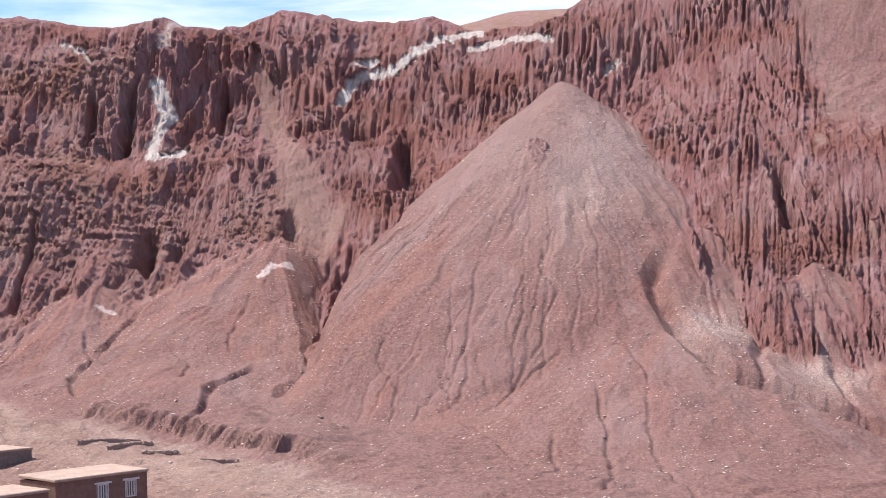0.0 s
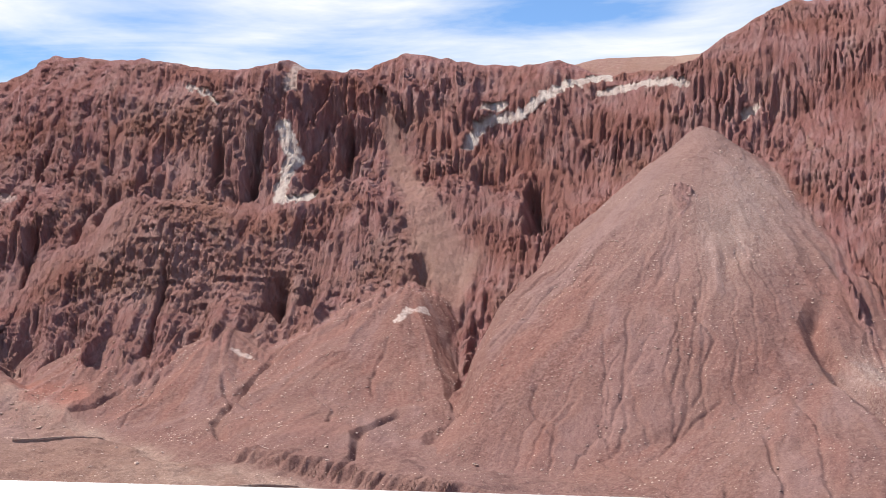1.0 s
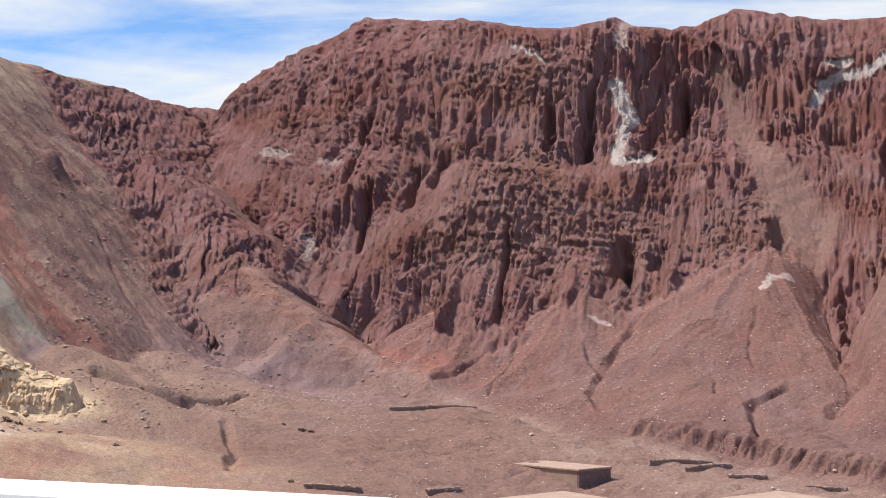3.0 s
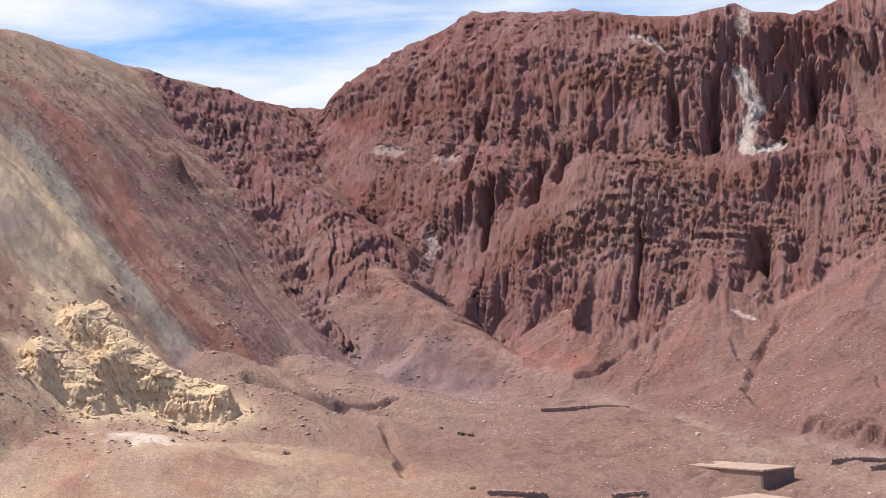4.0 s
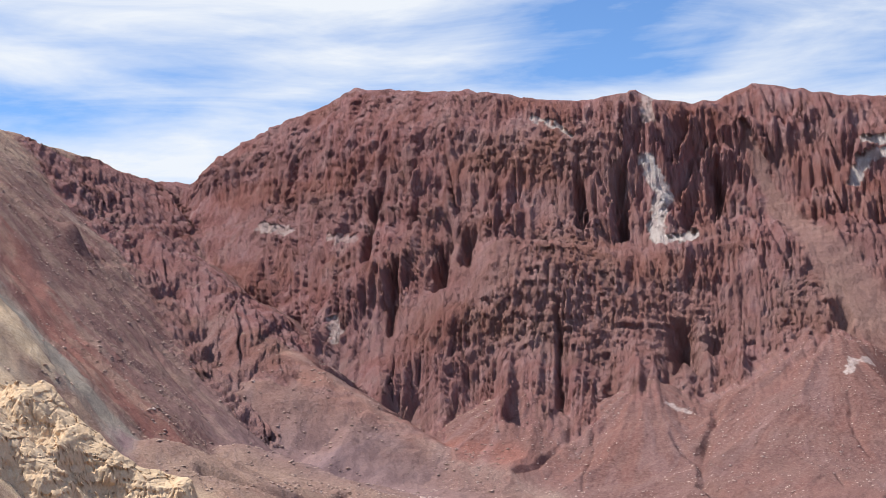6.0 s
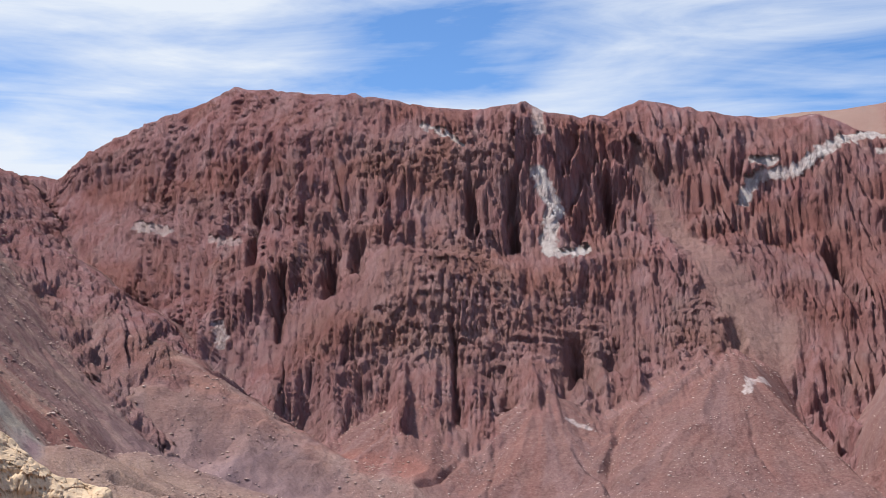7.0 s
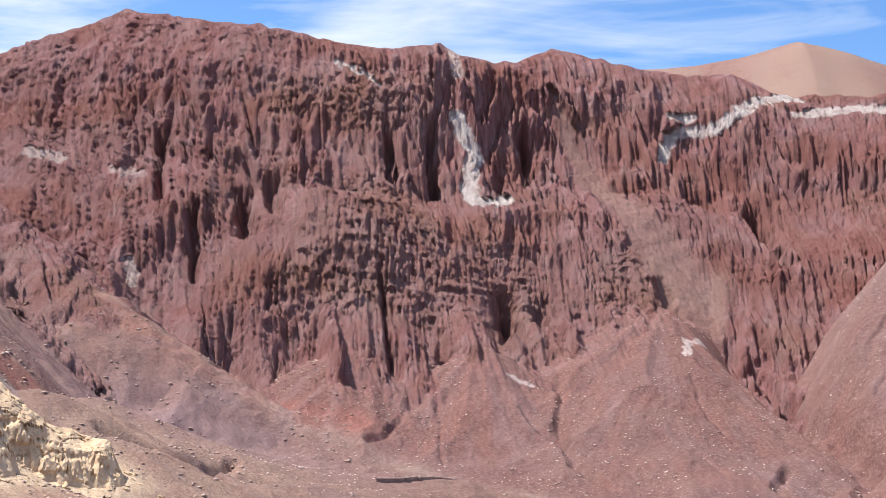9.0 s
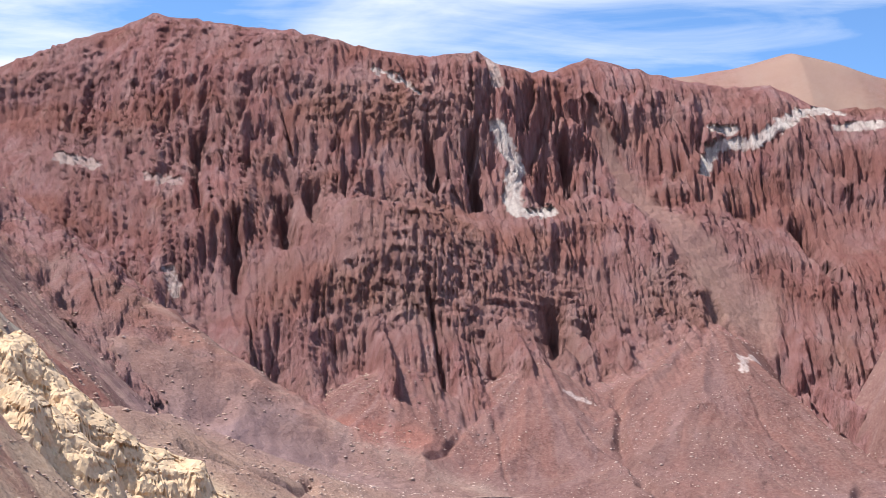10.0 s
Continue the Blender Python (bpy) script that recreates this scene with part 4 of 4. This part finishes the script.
def drawn(seed, count, xs, ys, want):
    """Random places whose layers suit want(kind, x, y), clustered by noise."""
    r = np.random.RandomState(seed)
    x, y = r.uniform(*xs, count), r.uniform(*ys, count)
    _, _, kind, _ = land(x, y)
    ok = want(kind, x, y) & (r.uniform(0, 1, count) < 0.35 + 0.8 * cloudy(x / 9, y / 9, seed, 3))
    return np.stack([x[ok], y[ok]], 1), 0.08 + 0.36 * r.uniform(0, 1, ok.sum()) ** 4


for title, mat, label, seed, count, xs, ys, want in (
        ("scree_stones", PALE_STONE, "pale loose stones strewn over the scree", 301, 46000, (-155, -15), (160, 262), lambda k, x, y: k == 1),
        ("hillside_stones", BROWN_STONE, "brown loose stones strewn over the hillside", 302, 40000, (-235, -145), (105, 235), lambda k, x, y: ((k == 2) | (k == 1)) & ((x > -176) | (y > 152 + 0.17 * (-176 - x)))),
        ("valley_stones", PALE_STONE, "pale pebbles and cobbles on the valley floor", 303, 14000, (-165, -30), (105, 200), lambda k, x, y: k == 0),
        ("crag_rubble", CREAM, "cream-coloured rubble fallen below the rock outcrop", 304, 5000, (-176, -138), (108, 140), lambda k, x, y: (np.hypot(x + 154, y - 127) < 7 + 14 * np.abs(wave(x / 5, y / 5, 9))) & (x > -163) & (x + 0.6 * (y - 127) > -160))):
    places, sizes = drawn(seed, count, xs, ys, want)
    scattered(title, places, sizes * (1.4 if title == "hillside_stones" else 1), mat, label, seed)

# dry-stone terrace walls
wall_stones = [mesh_of("stone", block_shape(60 + k), WALL_STONE) for k in range(6)]


def stone_wall(a, b, courses, label):
    thing = tagged(new("stone_wall"), label, "wall", "terrace walls")
    ax, ay, bx, by = *a, *b
    thing.location = (ax, ay, float(ground_at(ax, ay)[0]))
    length = math.hypot(bx - ax, by - ay)
    steps = int(length / 0.40)
    level = ground_at([ax + (bx - ax) * k / steps for k in range(steps + 1)], [ay + (by - ay) * k / steps for k in range(steps + 1)])
    level = np.convolve(np.pad(level, 6, mode="edge"), np.ones(13) / 13, "valid")
    for c in range(courses + 1):
        for k in range(steps):
            f = (k + 0.5 * (c % 2) + rng.uniform(-0.15, 0.15)) / steps
            x, y = ax + (bx - ax) * f, ay + (by - ay) * f
            size = rng.uniform(0.36, 0.5)
            shared("stone", rng.choice(wall_stones), thing, Matrix.Translation(thing.location).inverted() @ Matrix.LocRotScale((x, y, float(level[min(steps, max(0, round(f * steps)))]) - 0.10 + 0.2 * c), Euler((0, 0, math.atan2(by - ay, bx - ax) + rng.uniform(-0.2, 0.2))), (size * 1.15, size * 0.9, size * 1.1)))


for a, b, courses in (((-139.5, 181.2), (-132.2, 190.9), 2), ((-99.5, 166), (-94.5, 171.5), 2), ((-95.3, 165.2), (-91.6, 168.9), 2), ((-90.2, 164.1), (-87, 166.3), 2),
                      ((-81.5, 160.5), (-78, 162.4), 1), ((-118.7, 129), (-114.7, 132.1), 2), ((-110.7, 137.6), (-109, 140.7), 2)):
    stone_wall(a, b, courses, "low dark dry-stone terrace wall on the valley floor")


# houses
def house(corner, along_wall, length, depth, height, base, label, stone_front, windows, roof_tilt=0.0):
    """A flat-roofed house. The wall runs from the corner along the given direction; depth lies to its left."""
    thing = tagged(new("house"), label, "house", "houses in the valley")
    ang = math.atan2(along_wall[1], along_wall[0])
    thing.matrix_world = Matrix.Translation((*corner, base)) @ Matrix.Rotation(ang, 4, "Z")
    deep = 1.6
    front, thick = bmesh.new(), 0.35
    spans, edge = [], 0.0
    for at, wide, low, high in windows:
        spans += [(edge, at, -deep, height), (at, at + wide, -deep, low), (at, at + wide, high, height)]
        edge = at + wide
    spans.append((edge, length, -deep, height))
    for x0, x1, z0, z1 in spans:
        if x1 > x0:
            box(front, Matrix.Translation(((x0 + x1) / 2, thick / 2, (z0 + z1) / 2)), (x1 - x0, thick, z1 - z0))
    part("wall", front, DARK_STONE if stone_front else ADOBE, thing)
    for name, m, size in (("wall", (length / 2, depth - thick / 2, (height - deep) / 2), (length, thick, height + deep)), ("wall", (thick / 2, depth / 2, (height - deep) / 2), (thick, depth - 2 * thick, height + deep)),
                          ("wall", (length - thick / 2, depth / 2, (height - deep) / 2), (thick, depth - 2 * thick, height + deep))):
        part(name, box(bmesh.new(), Matrix.Translation(m), size), ADOBE if not stone_front else MUD_ROOF, thing)
    roof = bmesh.new()
    box(roof, Matrix.Translation((length / 2, depth / 2, height + 0.12 + roof_tilt * 0.5)) @ Matrix.Rotation(math.atan2(roof_tilt, depth), 4, "X"), (length + 0.24, depth + 0.24, 0.26), 0.06)
    part("roof", roof, MUD_ROOF, thing, "pale mud roof")
    for at, wide, low, high in windows:
        w = part("window", box(bmesh.new(), Matrix.Translation((at + wide / 2, 0.22, (low + high) / 2)), (wide, 0.03, high - low)), DARK_GLASS, thing)
        frame_bm = bmesh.new()
        for x, z, sx, sz in ((at + 0.05, (low + high) / 2, 0.1, high - low), (at + wide - 0.05, (low + high) / 2, 0.1, high - low), (at + wide / 2, high - 0.06, wide, 0.12), (at + wide / 2, low + 0.05, wide, 0.1)):
            box(frame_bm, Matrix.Translation((x, 0.12, z)), (sx, 0.12, sz))
        part("frame", frame_bm, WHITE_FRAME, w)
        for k in range(4):
            part("bar", box(bmesh.new(), Matrix.Translation((at + wide * (k + 1) / 5, 0.1, (low + high) / 2)), (0.11, 0.05, high - low - 0.15)), WHITE_FRAME, w)
        part("lintel", box(bmesh.new(), Matrix.Translation((at + wide / 2, 0.05, high + 0.09)), (wide + 0.5, 0.2, 0.16)), WHITE_FRAME, w)
    return thing


house((-74.6, 120.6), (0.38, 0.925), 9.6, 5.0, 3.0, -17.5, "brown adobe house with barred white windows and pale mud roof", False, [(4.2, 1.3, 0.95, 2.4), (7.2, 1.3, 1.0, 2.45)], 0.2)
house((-77.6, 113.6), (0.38, 0.925), 7.0, 5.0, 2.3, -17.5, "low brown adobe annex with pale mud roof", False, [(5.2, 0.8, 0.9, 1.6)], 0.12)
house((-103, 155), (0.40, 0.917), 4.4, 12.0, 1.9, -17.4, "low hut with dark rubble stone wall and pale mud roof", True, [], 0.0)
house((-97.5, 134.5), (0.38, 0.925), 8.0, 6.0, 2.4, -19.1, "brown adobe house with small window and pale mud roof", False, [(4.6, 0.8, 0.9, 1.7)], 0.2)


# shrubs
def shrub(x, y, size, label):
    thing = tagged(new("shrub"), label, "shrub", "shrubs on the valley floor")
    thing.location = (x, y, float(ground_at(x, y)[0]) - 0.03)
    r = random.Random(int(x * 31 + y * 17))
    leaves, twigs = bmesh.new(), bmesh.new()
    for _ in range(90):
        d = Vector((r.gauss(0, 1), r.gauss(0, 1), abs(r.gauss(0, 0.8)))).normalized() * r.uniform(0.5, 1.0)
        c = Vector((d.x * size * 0.8, d.y * size * 0.8, d.z * size * 0.7))
        u, w = Vector((r.gauss(0, 1), r.gauss(0, 1), r.gauss(0, 1))).normalized() * size * 0.16, Vector((r.gauss(0, 1), r.gauss(0, 1), r.gauss(0, 1))).normalized() * size * 0.10
        leaves.faces.new([leaves.verts.new(c + k) for k in (u, w, -u, -w)])
    for _ in range(14):
        d = Vector((r.gauss(0, 1), r.gauss(0, 1), abs(r.gauss(0, 1)) + 0.3)).normalized() * size * 0.8
        m = Vector((0, 0, 1)).rotation_difference(d).to_matrix().to_4x4()
        bmesh.ops.create_cone(twigs, segments=5, radius1=0.02 * size, radius2=0.006, depth=d.length, matrix=Matrix.Translation(d / 2) @ m)
    part("leaves", leaves, SHRUB, thing)
    part("twigs", twigs, BROWN_STONE, thing)


for x, y, size in ((-137.5, 157.6, 0.75), (-136.6, 158.2, 0.6), (-140.6, 158.6, 0.4), (-148.5, 122.5, 0.8), (-147.6, 123.2, 0.6), (-144, 117, 0.35), (-138.5, 126.5, 0.55), (-121, 130, 0.4)):
    shrub(x, y, size, "small dark dry shrub on bare ground")

# grass by the road
tuft = tagged(new("grass_tuft"), "yellow-green grass tuft on the road's verge", "grass")
tuft.location = (-1.2, 4.6, float(ground_at(-1.2, 4.6)[0]) - 0.02)
blades = bmesh.new()
for _ in range(160):
    a, lean, high = rng.uniform(0, 6.3), rng.uniform(0.02, 0.22), rng.uniform(0.3, 0.62)
    foot = Vector((rng.gauss(0, 0.07), rng.gauss(0, 0.07), 0))
    side = Vector((-math.sin(a), math.cos(a), 0)) * 0.004
    tip = foot + Vector((math.cos(a) * lean, math.sin(a) * lean, high))
    mid_point = (foot + tip) / 2 + Vector((0, 0, 0.06))
    v = [blades.verts.new(k) for k in (foot - side, foot + side, mid_point + side, mid_point - side, tip)]
    blades.faces.new(v[:4])
    blades.faces.new((v[3], v[2], v[4]))
part("blades", blades, DRY_GRASS, tuft)

# road and guard rail
road_mesh = bmesh.new()
rows = []
for k in range(121):
    x = 60 - 2.2 * k
    ry, rz = float(road_y(x)), float(road_z(x)) - 1.07
    rows.append([road_mesh.verts.new((x, ry + d, rz - 0.02 * abs(d) / 3.4)) for d in (-3.4, 0, 3.4)])
for p, q in zip(rows, rows[1:]):
    for k in range(2):
        road_mesh.faces.new((p[k], p[k + 1], q[k + 1], q[k]))
bmesh.ops.recalc_face_normals(road_mesh, faces=road_mesh.faces)
tagged(part("road", road_mesh, ASPHALT), "dark asphalt road along the valley side", "road", kind="structure")

rail = tagged(new("guard_rail"), "white painted steel guard rail with dark reflectors", "guard rail")
RAIL_PROFILE = [(0.0, 0.31), (-0.05, 0.28), (-0.065, 0.22), (-0.06, 0.175), (-0.075, 0.13), (-0.105, 0.09), (-0.12, 0.03), (-0.10, 0.0)]


def rail_place(x):
    """Foot of the beam: along the verge, bent down to the ground at both ends."""
    top = np.interp(x, (-47.5, -42, -36, -29.3, -24, -19.4, -14.3, -9.4, -7.5, -5), (-0.85, -0.16, -0.15, -0.15, -0.16, -0.18, -0.245, -0.30, -0.34, -1.0))
    return Vector((x, float(road_y(x)) + 4.2, float(top) - 0.31))


rail.location = rail_place(-5.5) - Vector((0, 0, 0.2))
rail_back = Matrix.Translation(rail.location).inverted()
beam = bmesh.new()
rings = []
for k in range(97):
    c = rail_back @ rail_place(-5.5 - 0.44 * k)
    ring = [beam.verts.new(c + Vector((0, dy, dz))) for dy, dz in RAIL_PROFILE] + [beam.verts.new(c + Vector((0, dy + 0.006, dz))) for dy, dz in reversed(RAIL_PROFILE)]
    rings.append(ring)
for p, q in zip(rings, rings[1:]):
    n = len(p)
    for k in range(n):
        beam.faces.new((p[k], p[(k + 1) % n], q[(k + 1) % n], q[k]))
for end in (rings[0], rings[-1]):
    beam.faces.new(end)
bmesh.ops.recalc_face_normals(beam, faces=beam.faces)
beam_part = part("beam", beam, WHITE_PAINT, rail)
for k in range(12):
    c = rail_back @ rail_place(-7.5 - 3.2 * k)
    part("post", box(bmesh.new(), Matrix.Translation(c + Vector((0, 0.10, -0.22))), (0.09, 0.16, 1.0), 0.01), GALVANISED, rail)
    bolt = bmesh.new()
    bmesh.ops.create_cone(bolt, segments=8, radius1=0.018, radius2=0.012, depth=0.016, matrix=Matrix.Translation(c + Vector((0, 0.012, 0.155))) @ Matrix.Rotation(radians(90), 4, "X"), cap_ends=True)
    part("bolt", bolt, GALVANISED, beam_part)
    if k % 2:
        part("reflector", box(bmesh.new(), Matrix.Translation(c + Vector((0, 0.02, 0.335))), (0.10, 0.05, 0.05), 0.006), BLACK_RUBBER, rail)
